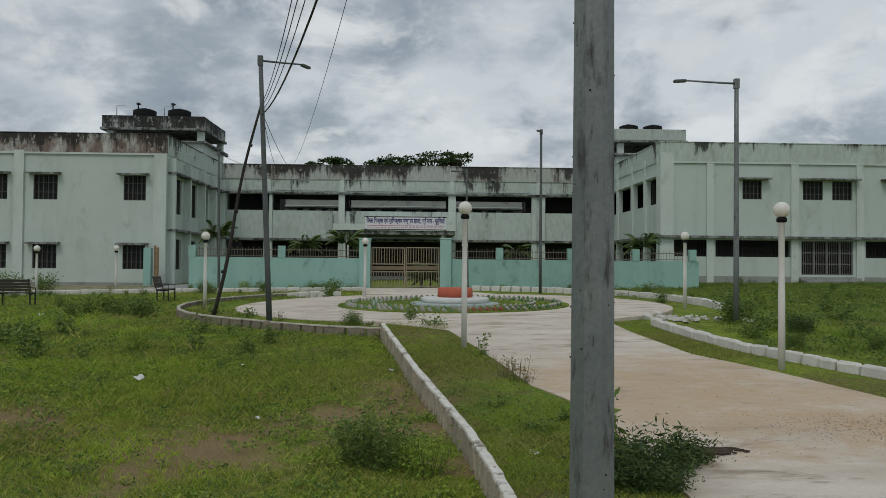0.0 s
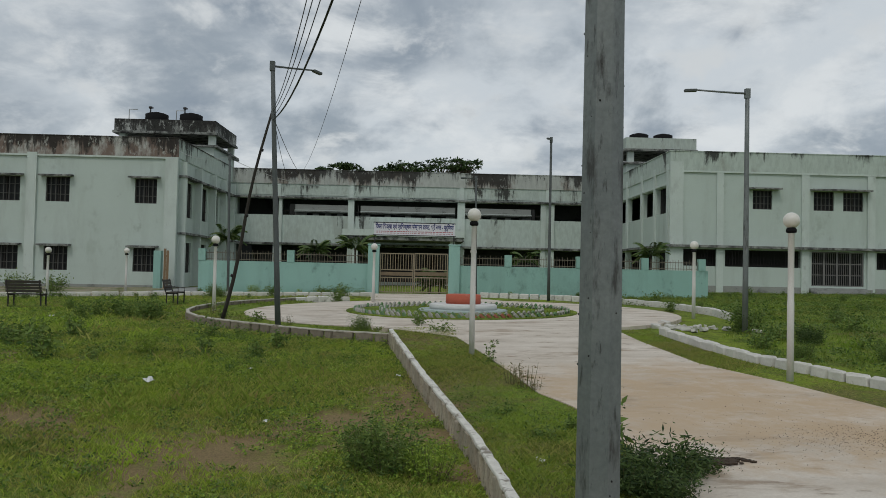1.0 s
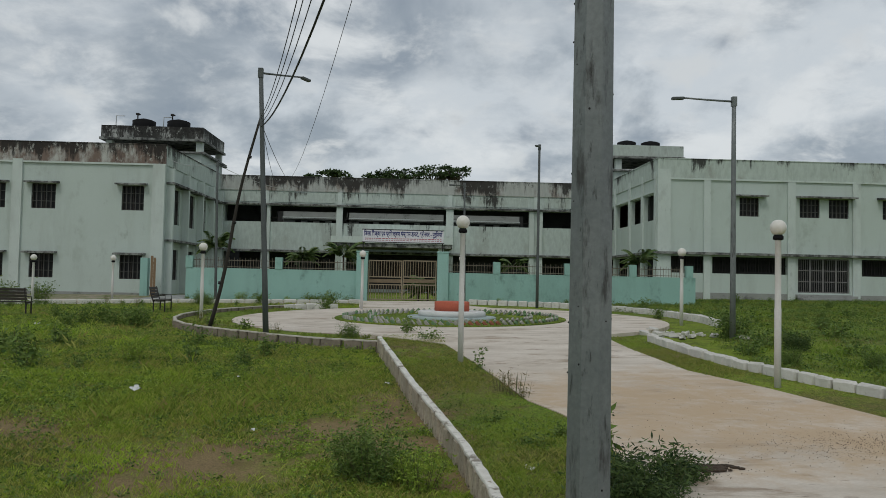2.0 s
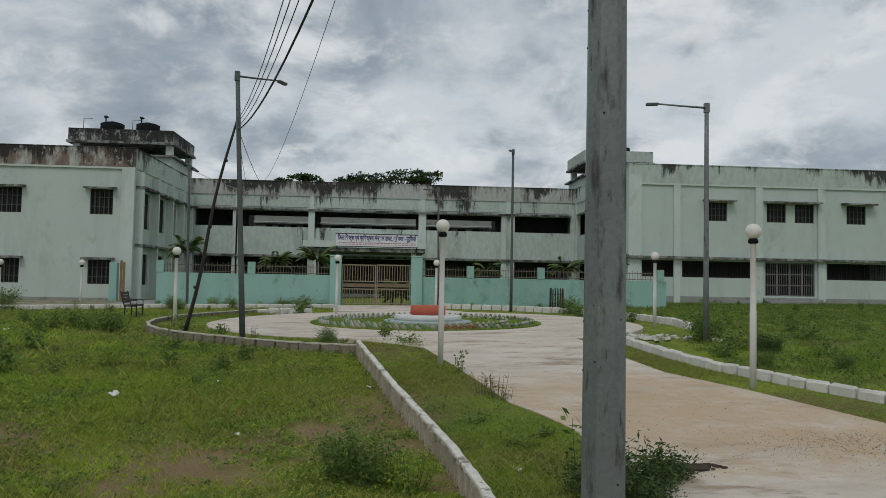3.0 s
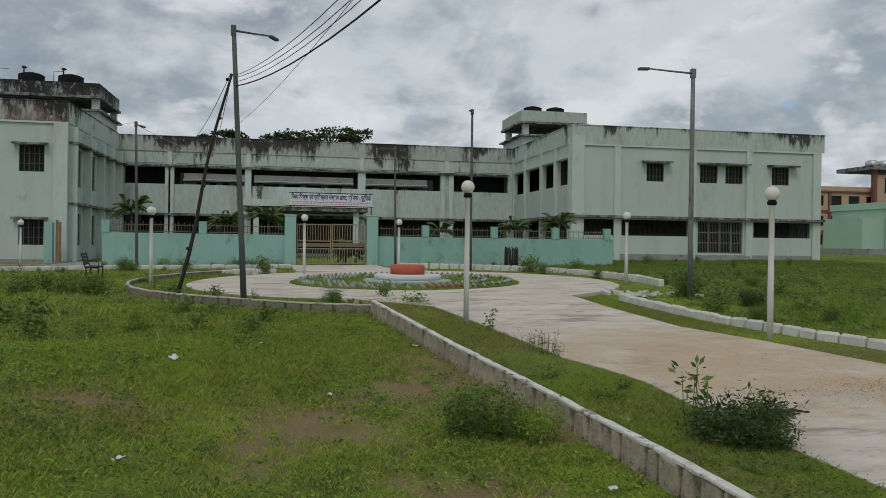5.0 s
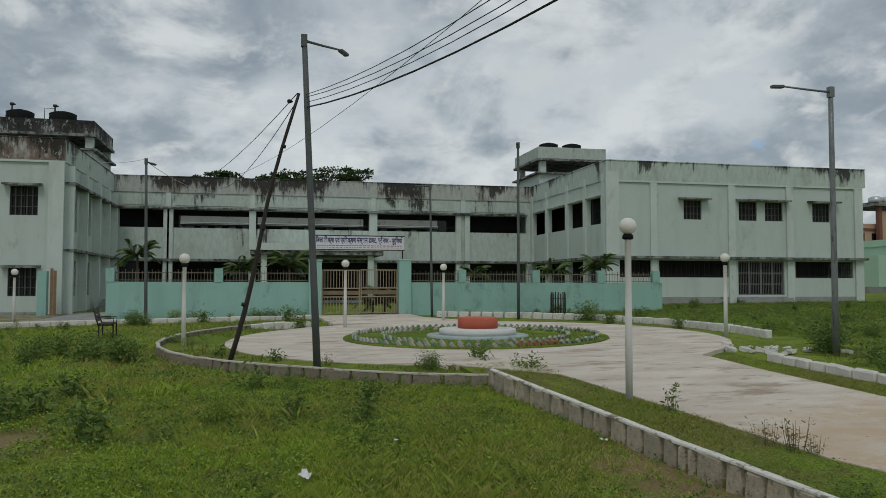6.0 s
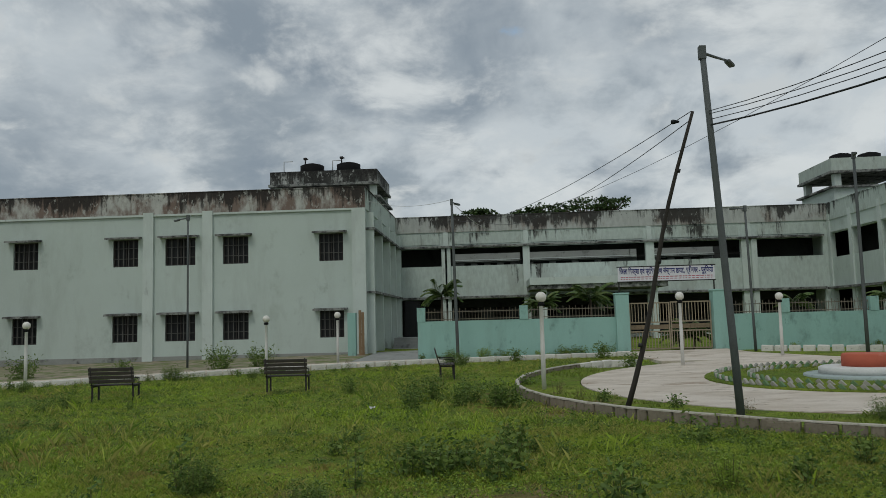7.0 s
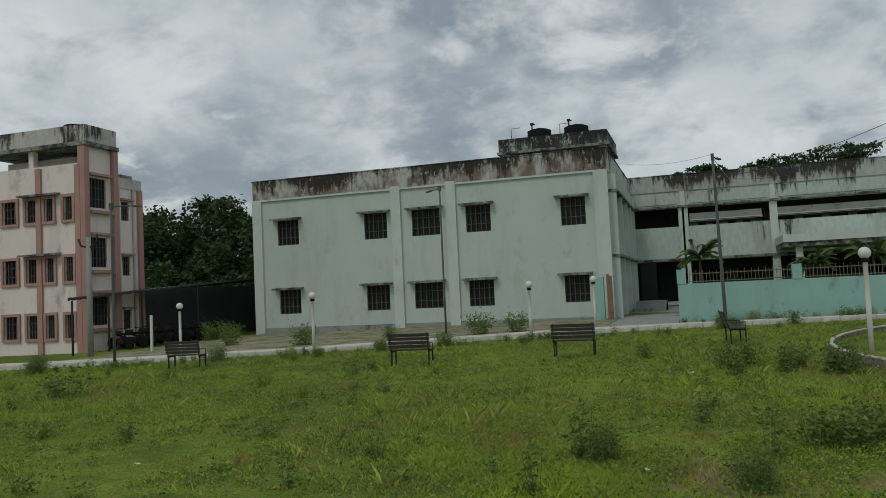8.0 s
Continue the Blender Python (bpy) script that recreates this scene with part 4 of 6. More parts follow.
for a, b in ((-8.88, -4.95), (-4.55, -0.98), (3.6, 5.75), (6.15, 9.3), (9.7, 12.55), (12.95, 15.4)):
    railing(a, b, WY + 0.12, 1.6, 2.05, bwall)
settle(bwall, 2, WY, lie(2, WY))
for x in (-0.68, 3.28):
    gp = thing("gate_pier", "square aqua plastered gate pier", "gate pier", "gate piers")
    box_part("shaft", AQUA, gp, -0.27, 0.27, -0.27, 0.27, -0.3, 2.42)
    box_part("cap", AQUA, gp, -0.30, 0.30, -0.30, 0.30, 2.422, 2.5, "", 0.02)
    gp.matrix_basis = place(x, WY + 0.1)
for x0, x1 in ((-0.38, 1.29), (1.31, 2.98)):
    leaf = thing("gate_leaf", "closed rusty iron bar gate leaf", "gate", "gate leaves")
    z0 = lie(x0, WY) + 0.12
    bm = bmesh.new()
    for x in (x0 + 0.005, x1 - 0.055):
        bx(bm, x, x + 0.05, WY + 0.10, WY + 0.15, z0, z0 + 1.95)
    for z in (z0, z0 + 0.72, z0 + 1.1, z0 + 1.9):
        bx(bm, x0 + 0.056, x1 - 0.056, WY + 0.10, WY + 0.15, z, z + 0.05)
    part("frame", bm, GATE_BAR, leaf)
    bm = bmesh.new()
    for i in range(1, 13):
        u = x0 + (x1 - x0) * i / 13
        box_part("bar", GATE_BAR, leaf, u - 0.014, u + 0.014, WY + 0.115, WY + 0.14, z0 + 0.05, z0 + 0.72)
        box_part("bar", GATE_BAR, leaf, u - 0.014, u + 0.014, WY + 0.115, WY + 0.14, z0 + 1.15, z0 + 1.9)
    bm.free()
    bm = bmesh.new()
    bx(bm, x0 + 0.056, x1 - 0.056, WY + 0.118, WY + 0.135, z0 + 0.84, z0 + 1.02)
    for k in range(5):
        u = x0 + 0.2 + k * 0.3
        bx(bm, u, u + 0.16, WY + 0.098, WY + 0.116, z0 + 0.84, z0 + 1.02)
    part("band", bm, GATE_BAND, leaf, "brown sheet band")
    settle(leaf, (x0 + x1) / 2, WY + 0.12, z0)
SY = 39.72
sign = thing("sign_board", "white and blue institute sign board on two thin posts", "sign")
box_part("board", SIGN_WHITE, sign, -0.72, 3.3, SY, SY + 0.05, 3.07, 3.66)
for q in ((-0.76, 3.34, 3.66, 3.70), (-0.76, 3.34, 3.03, 3.07)):
    box_part("edge_strip", IRON, sign, q[0], q[1], SY - 0.01, SY + 0.05, q[2], q[3])
for x in (-0.68, 3.26):
    box_part("post", IRON, sign, x - 0.025, x + 0.025, SY + 0.052, SY + 0.10, 0.4, 3.66)
settle(sign, 1.3, SY, lie(1.3, SY))

# ---- kerbs ----
def kerb_run(name, pts, size, z, label, material, group, wide=0.16, high=0.3, gap=0.015, seed=1, bevel=0.028, uneven=0.0, cap=None):
    """A kerb of single stones along a line; uneven: how far their lengths vary; cap: material of a thin whitewashed screed on top."""
    rnd = random.Random(seed)
    k = thing(name, label, "kerb", group, "structure")
    meshes = []
    for v in range(9):
        bm = bmesh.new()
        ln = size * (1 + uneven * (v / 4 - 1))
        bx(bm, -ln / 2 + gap / 2 + rnd.uniform(0, gap), ln / 2 - gap / 2 - rnd.uniform(0, gap), -wide / 2, wide / 2, -0.25, high, bevel)
        skew = rnd.uniform(-0.10, 0.10) * (1 if uneven else 0)
        for q in bm.verts:
            q.co.x += skew * (q.co.z - 0.1)
            q.co += Vector((rnd.uniform(-1, 1) * 0.012, rnd.uniform(-1, 1) * 0.014, rnd.uniform(-1, 1) * 0.012))
            if q.co.z < 0:
                q.co.y *= 1.12
        meshes.append((ln, mesh_of("kerb_stone", bm, material)))
    for (xa, ya), (xb, yb) in zip(pts, pts[1:]):
        d = math.hypot(xb - xa, yb - ya)
        ln, me = meshes[rnd.randrange(9)]
        s = ln / 2
        while s <= d + ln * 0.25:
            x, y = xa + (xb - xa) * s / d, ya + (yb - ya) * s / d
            ob = new("kerb_stone", me)
            ob.parent = k
            slope = math.degrees(math.atan2(lie(xb, yb) - lie(xa, ya), d))
            ob.matrix_basis = pose(x, y, lie(x, y) + z + rnd.uniform(-0.010, 0.010), rnd.uniform(-2.5, 2.5), -slope + rnd.uniform(-1.5, 1.5), math.degrees(math.atan2(yb - ya, xb - xa)) + rnd.uniform(-1.5, 1.5))
            s += ln / 2
            ln, me = meshes[rnd.randrange(9)]
            s += ln / 2
    if cap is not None:
        line = []
        for (xa, ya), (xb, yb) in zip(pts, pts[1:]):
            n = max(1, int(math.hypot(xb - xa, yb - ya) / 0.18))
            line += [(xa + (xb - xa) * i / n, ya + (yb - ya) * i / n) for i in range(n)]
        line.append(pts[-1])
        bm, rings = bmesh.new(), []
        for i, (x, y) in enumerate(line):
            xa, ya = line[max(i - 1, 0)]
            xb, yb = line[min(i + 1, len(line) - 1)]
            d = math.hypot(xb - xa, yb - ya)
            nx, ny = -(yb - ya) / d, (xb - xa) / d
            h = lie(x, y) + z + high + rnd.uniform(-0.003, 0.004)
            w0, w1 = wide / 2 + rnd.uniform(-0.010, 0.006), wide / 2 + rnd.uniform(-0.010, 0.006)
            low = rnd.uniform(-0.016, -0.004)
            rings.append([bm.verts.new((x + nx * u, y + ny * u, h + v)) for u, v in ((-w0, low), (-w0 + 0.002, 0.012), (-w0 + 0.010, 0.020), (w1 - 0.010, 0.020), (w1 - 0.002, 0.012), (w1, low))])
        for u, v in zip(rings, rings[1:]):
            for q in range(6):
                bm.faces.new((u[q], u[(q + 1) % 6], v[(q + 1) % 6], v[q]))
        bm.faces.new(rings[0][::-1])
        bm.faces.new(rings[-1])
        part("kerb_cap", bm, cap, k, "chipped whitewashed screed along the top")
    return k


kerb_run("kerb_left", KERB_L, 0.30, 0.0, "rough low masonry kerb wall beside the drive", STONE, "kerbs", 0.105, 0.275, 0.040, 3, 0.030, 0.45, WHITEWASH)
kerb_run("kerb_ring", arc(-103.4, -222, R_KERB, 13), 0.40, 0.0, "curved masonry kerb round the circle", RING_STONE, "kerbs", 0.10, 0.17, 0.022, 4, 0.022, 0.4, CREAM_CAP)
kerb_run("kerb_gate", [(-3.3, 32.1), (-2.2, 32.9), (-1.1, 33.0)], 0.5, 0.0, "whitewashed kerb by the gate road", KERB, "kerbs", 0.16, 0.2, 0.02, 8)
kerb_run("kerb_right", KERB_R, 0.40, 0.0, "whitewashed kerb of rounded blocks", KERB, "kerbs", 0.16, 0.235, 0.020, 5, 0.035, 0.2)
kerb_run("kerb_far", [(11.2, 24.4), (11.6, 27), (11.2, 30.4), (10.0, 33.6), (7.6, 36.6), (4.6, 38.2)], 0.5, 0.0, "whitewashed kerb behind the circle", KERB, "kerbs", 0.18, 0.2, 0.03, 6)
kerb_run("kerb_foot", foot[1:], 0.6, 0.0, "pale edge stones along the footpath", KERB, "kerbs", 0.12, 0.16, 0.02, 7)

# ---- island monument and its zigzag bricks ----
mon = thing("flag_base", "round pale plinth with a red block on top", "plinth")
bm = bmesh.new()
lathe(bm, [(1.45, -0.1), (1.45, 0.03), (1.41, 0.05)], 40)
part("lower_disc", bm, TEAL, mon, "teal painted lower disc")
bm = bmesh.new()
lathe(bm, [(1.10, 0.052), (1.10, 0.19), (1.05, 0.22)], 40)
part("upper_disc", bm, PALEBASE, mon, "pale painted disc")
bm = bmesh.new()
lathe(bm, [(0.57, 0.222), (0.57, 0.50), (0.53, 0.53)], 20)
part("block", bm, TERRACOTTA, mon, "red painted block")
mon.matrix_basis = place(3.1, 26.3, 0.10)
edging = thing("brick_edging", "zigzag edging of tilted painted bricks", "edging")
bm = bmesh.new()
bx(bm, -0.085, 0.085, -0.035, 0.035, -0.045, 0.045, 0.008)
brick_w, brick_g, brick_r = (mesh_of("brick", bm.copy(), m) for m in (ZIG_WHITE, ZIG_GREEN, ZIG_RED))
bm.free()
rnd = random.Random(12)
for r, n in ((R_ISLE - 0.28, 104), (R_ISLE - 1.1, 70)):
    for i in range(n):
        a = 360 * i / n
        x, y = CX + r * math.cos(radians(a)), CY + r * math.sin(radians(a))
        ob = new("brick", brick_r if 272 < a < 292 and r > 3 else (brick_g if i % 2 and rnd.random() < 0.6 else brick_w))
        ob.parent = edging
        ob.matrix_basis = place(x, y, 0.135 + rnd.uniform(-0.015, 0.01), a + 90 + rnd.uniform(-6, 6), 0, 45 + rnd.uniform(-6, 6))


# ---- lamps and poles ----
def globe_lamp(x, y, top, group="garden lamps", label="white garden lamp post with a milky glass globe"):
    """top: height of the globe's middle."""
    t = thing("garden_lamp", label, "lamp", group)
    h = top - lie(x, y)
    bm = bmesh.new()
    lathe(bm, [(0.056, -0.05), (0.056, h * 0.5), (0.052, h * 0.5 + 0.01), (0.050, h - 0.22), (0.055, h - 0.215)], 14)
    part("post", bm, WHITE_POST, t)
    bm = bmesh.new()
    lathe(bm, [(0.05, h - 0.214), (0.085, h - 0.20), (0.085, h - 0.15), (0.06, h - 0.12)], 14)
    part("collar", bm, BLACK, t, "black plastic collar")
    bm = bmesh.new()
    bmesh.ops.create_uvsphere(bm, u_segments=24, v_segments=14, radius=0.135, matrix=Matrix.Translation((0, 0, h)))
    for f in bm.faces:
        f.smooth = True
    part("globe", bm, GLOBE, t, "milky glass globe")
    t.matrix_basis = place(x, y)
    return t


for x, y, z in ((2.76, 16.06, 2.40), (7.95, 13.69, 2.26), (-4.85, 25.8, 2.14), (-0.16, 31.4, 2.2), (3.9, 34.2, 2.17), (10.3, 25.2, 2.28)):
    globe_lamp(x, y, z)


def street_light(x, y, top, arm, turn, lean=(0, 0), r=0.075, material=POLE_DARK, rise=0.0, label="slim grey street light pole with a bracket arm"):
    """arm: its length; turn: the direction of the arm in degrees; lean: how far the top stands off the base."""
    t = thing("street_light", label, "street light", "street lights")
    h = top - lie(x, y)
    bm = bmesh.new()
    tube(bm, [(lean[0] * k, lean[1] * k, -0.1 + (h + 0.1) * k) for k in (0, 0.25, 0.5, 0.75, 1)], r, r * 0.72, 10)
    part("pole", bm, material, t)
    c, s = math.cos(radians(turn)), math.sin(radians(turn))
    bm = bmesh.new()
    tube(bm, [(lean[0], lean[1], h - 0.10), (lean[0] + c * arm * 0.5, lean[1] + s * arm * 0.5, h - 0.12 + rise * 0.5), (lean[0] + c * arm, lean[1] + s * arm, h - 0.13 + rise)], 0.028, 0.022, 8)
    bx(bm, lean[0] - 0.06, lean[0] + 0.06, lean[1] - 0.06, lean[1] + 0.06, h - 0.22, h + 0.02)
    part("arm", bm, material, t)
    bm = bmesh.new()
    bx(bm, -0.02, 0.30, -0.06, 0.06, -0.035, 0.035, 0.015)
    bmesh.ops.transform(bm, matrix=pose(lean[0] + c * arm, lean[1] + s * arm, h - 0.14 + rise, 0, 4, turn), verts=bm.verts)
    part("lamp_head", bm, POLE_DARK, t, "flat dark lamp head")
    t.matrix_basis = place(x, y)
    return t


street_light(-1.8, 20.32, 6.44, 1.55, 57, (-0.32, 0), rise=0.28)
street_light(9.83, 20.1, 6.02, 1.35, 185, material=GALV, rise=0.06)
street_light(7.36, 35.5, 7.38, 0.5, 250, (0, 0), 0.07)
street_light(4.3, 38.2, 5.9, 0.6, 215, (-0.1, 0), 0.06)
street_light(-7.5, 38.3, 6.6, 0.3, 60, (-0.1, 0), 0.07, POLE_DARK)

# far lamps along the footpath, by the left wing
for x, y, z in ((-22.2, 32.6, 1.82), (-14.45, 35.0, 1.85), (-12.55, 38.9, 1.97), (-28.65, 33.4, 1.66)):
    globe_lamp(x, y, z)
street_light(-29.1, 30.1, 5.6, 0.9, 12, (0, 0), 0.055)
street_light(-19.25, 39.6, 6.5, 0.6, 150, (0, 0), 0.05)
plain = tagged(box_part("marker_post", WHITE_POST, None, -0.05, 0.05, -0.05, 0.05, -0.1, 1.65, "", 0.01), "plain white marker post beside the footpath", "post")
plain.matrix_basis = place(-32.1, 36.0)

# the near galvanised pole: eight-sided, with weld seams and a conduit at its foot
near = thing("steel_pole", "tall eight-sided galvanised steel pole, spotted and dented", "pole")
bm = bmesh.new()
tube(bm, [(0, 0, -0.2 + 6.4 * k / 8) for k in range(9)], 0.100, 0.070, 8)
for f in bm.faces:
    f.smooth = False
part("shaft", bm, GALV, near)
bm = bmesh.new()
bx(bm, 0.082, 0.108, -0.035, 0.035, -0.1, 0.62, 0.006)
part("cable_cover", bm, BLACK, near, "black cable cover at the foot")
bm = bmesh.new()
rnd = random.Random(77)
for i in range(70):
    a, z = rnd.uniform(0, 6.28), rnd.uniform(0.3, 3.6)
    k = round(a / 0.7854) * 0.7854 + 0.3927 + rnd.uniform(-0.3, 0.3)
    r = 0.0955 - 0.0047 * z
    c = Vector((math.cos(k) * r * 0.985, math.sin(k) * r * 0.985, z))
    s = rnd.uniform(0.002, 0.0055)
    bmesh.ops.create_icosphere(bm, subdivisions=1, radius=s, matrix=Matrix.Translation(c))
tagged(part("rust_spots", bm, IRON, near, "dark rust blisters"), kind="stuff")
near.matrix_basis = place(2.50, 3.80, 0.0, 12, 0, 0)

# the cream pole beside the way, leaning
cream = thing("cream_pole", "leaning cream-painted steel tube with a bolt hole", "pole")
bm = bmesh.new()
tube(bm, [(0, 0, -0.2), (0, 0, 1.2), (0, 0, 2.6), (0, 0, 4.6)], 0.0360, 0.030, 20)
part("shaft", bm, CREAM_POLE, cream)
bm = bmesh.new()
tube(bm, [(0, -0.0350, 2.474), (0, -0.027, 2.474)], 0.0075, 0.0075, 14)
part("bolt_hole", bm, BLACK, cream, "dark bolt hole")
bm = bmesh.new()
tube(bm, [(0, 0, 2.513), (0, 0, 2.5145)], 0.0337, 0.0337, 20)
part("scratch_ring", bm, IRON, cream, "dark scratch round the tube")
cream.matrix_basis = place(-7.379, 6.86, 0, 0, 0, -9.0)

# concrete marker with a slanted top
marker = thing("marker_stone", "grey concrete marker with a slanted top", "marker")
bm = bmesh.new()
vs = bx(bm, -0.028, 0.028, -0.04, 0.04, -0.2, 1.848)
for v in vs:
    if v.co.z > 0.5 and v.co.x > 0:
        v.co.z -= 0.04
part("shaft", bm, PLINTH, marker)
marker.matrix_basis = place(-3.84, 7.75, 0, 15)

# leaning bamboo pole tied to the street light, and the cables
bam = thing("bamboo_pole", "thin dark bamboo pole leaning on a street light", "pole")
J = Vector((-2.22, 20.92, 5.42))
foot_b = Vector((-3.55, 21.66, lie(-3.55, 21.66)))
bm = bmesh.new()
tube(bm, [foot_b + (J - foot_b) * k + Vector((0.05 * math.sin(k * 7), 0, 0)) for k in [i / 10 for i in range(11)]], 0.055, 0.03, 8)
part("stalk", bm, BAMBOO, bam)
for k in (0.22, 0.5, 0.8):
    bm = bmesh.new()
    p = foot_b + (J - foot_b) * k
    tube(bm, [p, p + (J - foot_b).normalized() * 0.07], 0.058 - 0.02 * k, 0.058 - 0.02 * k, 8)
    part("tape_tie", bm, CABLE, bam, "black tape tie")
settle(bam, *foot_b)


def cable(name, a, b, sag, r, material, label, n=24):
    bm = bmesh.new()
    a, b = Vector(a), Vector(b)
    tube(bm, [a + (b - a) * (i / n) - Vector((0, 0, 4 * sag * (i / n) * (1 - i / n))) for i in range(n + 1)], r, r, 6)
    return tagged(part(name, bm, material), label, "cable", "overhead cables")


HUB = (-2.06, 20.32, 5.0)
cable("overhead_cable", HUB, (5.5, -9.0, 8.3), 1.9, 0.015, CABLE, "thick black overhead cable")
cable("overhead_cable", (-2.08, 20.3, 5.25), (4.9, -9.0, 8.8), 1.9, 0.007, CABLE, "thin grey overhead wire")
cable("overhead_cable", (-2.07, 20.3, 5.2), (5.0, -9.0, 8.6), 1.95, 0.007, CABLE, "thin grey overhead wire")
cable("overhead_cable", (-2.05, 20.3, 5.1), (5.2, -9.0, 8.5), 1.9, 0.007, CABLE, "thin grey overhead wire")
cable("overhead_cable", J, (-8.2, 58.7, 8.3), 0.7, 0.009, CABLE, "dark wire to the roof edge")
cable("overhead_cable", J - Vector((0, 0, 0.15)), (-6.4, 58.7, 8.2), 0.9, 0.009, CABLE, "dark wire to the roof edge")
cable("overhead_cable", (5.0, -9.0, 8.4), (-8.0, 58.7, 8.6), 3.0, 0.006, CABLE, "thin wire to the roof edge")
cable("overhead_cable", (-7.6, 38.3, 6.6), (-12.4, 45.9, 7.9), 0.3, 0.008, CABLE_WHITE, "pale wire from the pole to the wing")
cable("overhead_cable", (-7.6, 38.3, 6.5), (-5.0, 58.6, 7.6), 0.5, 0.012, CABLE_WHITE, "pale wire from the pole to the gallery")
bm = bmesh.new()
tube(bm, [Vector(J) + Vector((-0.14, 0.85, 0.02)), Vector(J) + Vector((-0.09, 0.6, -0.04))], 0.05, 0.02, 8)
tagged(part("cable_clamp", bm, BLACK), "small black cable clamp on the wire", "clamp")


# ---- benches ----
def bench(x, y, turn, label="dark slatted park bench with iron legs"):
    t = thing("bench", label, "bench", "park benches")
    for i in range(4):
        box_part("seat_slat", BENCH, t, -0.6, 0.6, -0.22 + 0.115 * i, -0.125 + 0.115 * i, 0.42, 0.45, "", 0.005)
    for i in range(4):
        bm = bmesh.new()
        bx(bm, -0.6, 0.6, -0.015, 0.015, -0.045, 0.045, 0.005)
        bmesh.ops.transform(bm, matrix=pose(0, 0.27 + 0.025 * i, 0.54 + 0.105 * i, -14), verts=bm.verts)
        part("back_slat", bm, BENCH, t)
    for sx in (-0.54, 0.54):
        bm = bmesh.new()
        bx(bm, sx - 0.02, sx + 0.02, -0.22, -0.18, 0, 0.42)
        bx(bm, sx - 0.02, sx + 0.02, 0.18, 0.22, 0, 0.42)
        bx(bm, sx - 0.02, sx + 0.02, -0.22, 0.24, 0.375, 0.415)
        tube(bm, [(sx, 0.22, 0.40), (sx, 0.28, 0.6), (sx, 0.37, 0.92)], 0.02, 0.02, 6)
        tube(bm, [(sx, -0.2, 0.42), (sx, -0.21, 0.60), (sx, 0.25, 0.62)], 0.015, 0.015, 6)
        part("leg_frame", bm, IRON, t, "black iron leg frame")
    t.matrix_basis = place(x, y, 0, turn)
    return t


for x, y, turn in ((-16.2, 26.9, 184), (-11.8, 28.0, 182), (-24.5, 28.1, 188), (-7.5, 30.4, 95)):
    bench(x, y, turn)

# plank door and post by the corner of the left wing
gpost = tagged(box_part("gate_post", AQUA, None, -0.2, 0.2, -0.2, 0.2, -0.4, 2.1, "", 0.01), "short aqua plastered post at a building corner", "post")
gpost.matrix_basis = place(-12.95, 44.6)
plank = thing("plank_door", "narrow raw plank door leaning ajar", "door")
for i in range(2):
    box_part("plank", WOOD, plank, -0.13 + 0.14 * i, 0.0 + 0.14 * i, -0.02, 0.02, 0, 2.2 - 0.1 * i, "", 0.004)
for z in (0.35, 1.0, 1.75):
    box_part("batten", WOOD, plank, -0.13, 0.14, -0.045, -0.021, z, z + 0.09)
plank.matrix_basis = place(-12.48, 44.5, 0.02, 20)
steps = thing("entrance_steps", "low concrete steps into the side passage", "steps")
for i in range(3):
    box_part("step", PLINTH, steps, -11.9, -10.2, 52 + 0.35 * i, 55, -0.5, 0.0 + 0.17 * (i + 1) + 0.15)
settle(steps, -11, 53, 0.0)
passage = tagged(box_part("passage_door", DARK, None, -11.9, -10.9, 58.68, 58.72, 0.4, 3.0), "tall dark double door in the passage", "door")

# small charred log cage by the wall
cage = thing("stick_guard", "dark round guard of upright sticks", "tree guard")
for i in range(16):
    a = 6.283 * i / 16
    bm = bmesh.new()
    tube(bm, [(0.32 * math.cos(a), 0.32 * math.sin(a), -0.1), (0.31 * math.cos(a), 0.31 * math.sin(a), 0.95 + 0.06 * math.sin(i * 5))], 0.03, 0.025, 5)
    part("stick", bm, BAMBOO, cage)
for z in (0.25, 0.7):
    bm = bmesh.new()
    tube(bm, [(0.35 * math.cos(6.283 * i / 16), 0.35 * math.sin(6.283 * i / 16), z) for i in range(17)], 0.012, 0.012, 5, False)
    part("hoop", bm, BAMBOO, cage)
cage.matrix_basis = place(9.9, 37.6)

# ---- pink building, carport and what stands under it ----
pink = thing("pink_building", "three-storey pale pink building with rose bands and open roof tower", "building")
PY = 37.4
rows_z = ((6.2, 7.35), (3.15, 4.35), (0.35, 1.5))
cols_x = ((-42.1, -41.2), (-40.6, -39.85), (-39.4, -38.85), (-38.2, -37.65))
holes = [(a, b, z0, z1) for a, b in cols_x for z0, z1 in rows_z] + [(a - 7.0, b - 7.0, z0, z1) for a, b in cols_x for z0, z1 in rows_z]
bm = bmesh.new()
pierced(bm, -52.0, -37.3, -0.9, 9.0, PY, PY + 0.25, holes)
part("front_wall", bm, PINK, pink)
for a, b in cols_x:
    for z0, z1 in rows_z:
        for dx in (0, -7.0):
            window(pink, a + dx, b + dx, PY, z0, z1, 3)
            bm = bmesh.new()
            for q in ((a + dx - 0.14, a + dx, z0 - 0.14, z1 + 0.14), (b + dx, b + dx + 0.14, z0 - 0.14, z1 + 0.14), (a + dx, b + dx, z1, z1 + 0.14), (a + dx, b + dx, z0 - 0.14, z0)):
                bx(bm, q[0], q[1], PY - 0.10, PY - 0.001, q[2], q[3])
            part("window_surround", bm, PINK_TRIM, pink)
for z0, z1 in rows_z[:2]:
    for dx in (0, -7.0):
        sunshade(pink, -40.85 + dx, -38.45 + dx, PY, z1 + 0.16, 0.4)
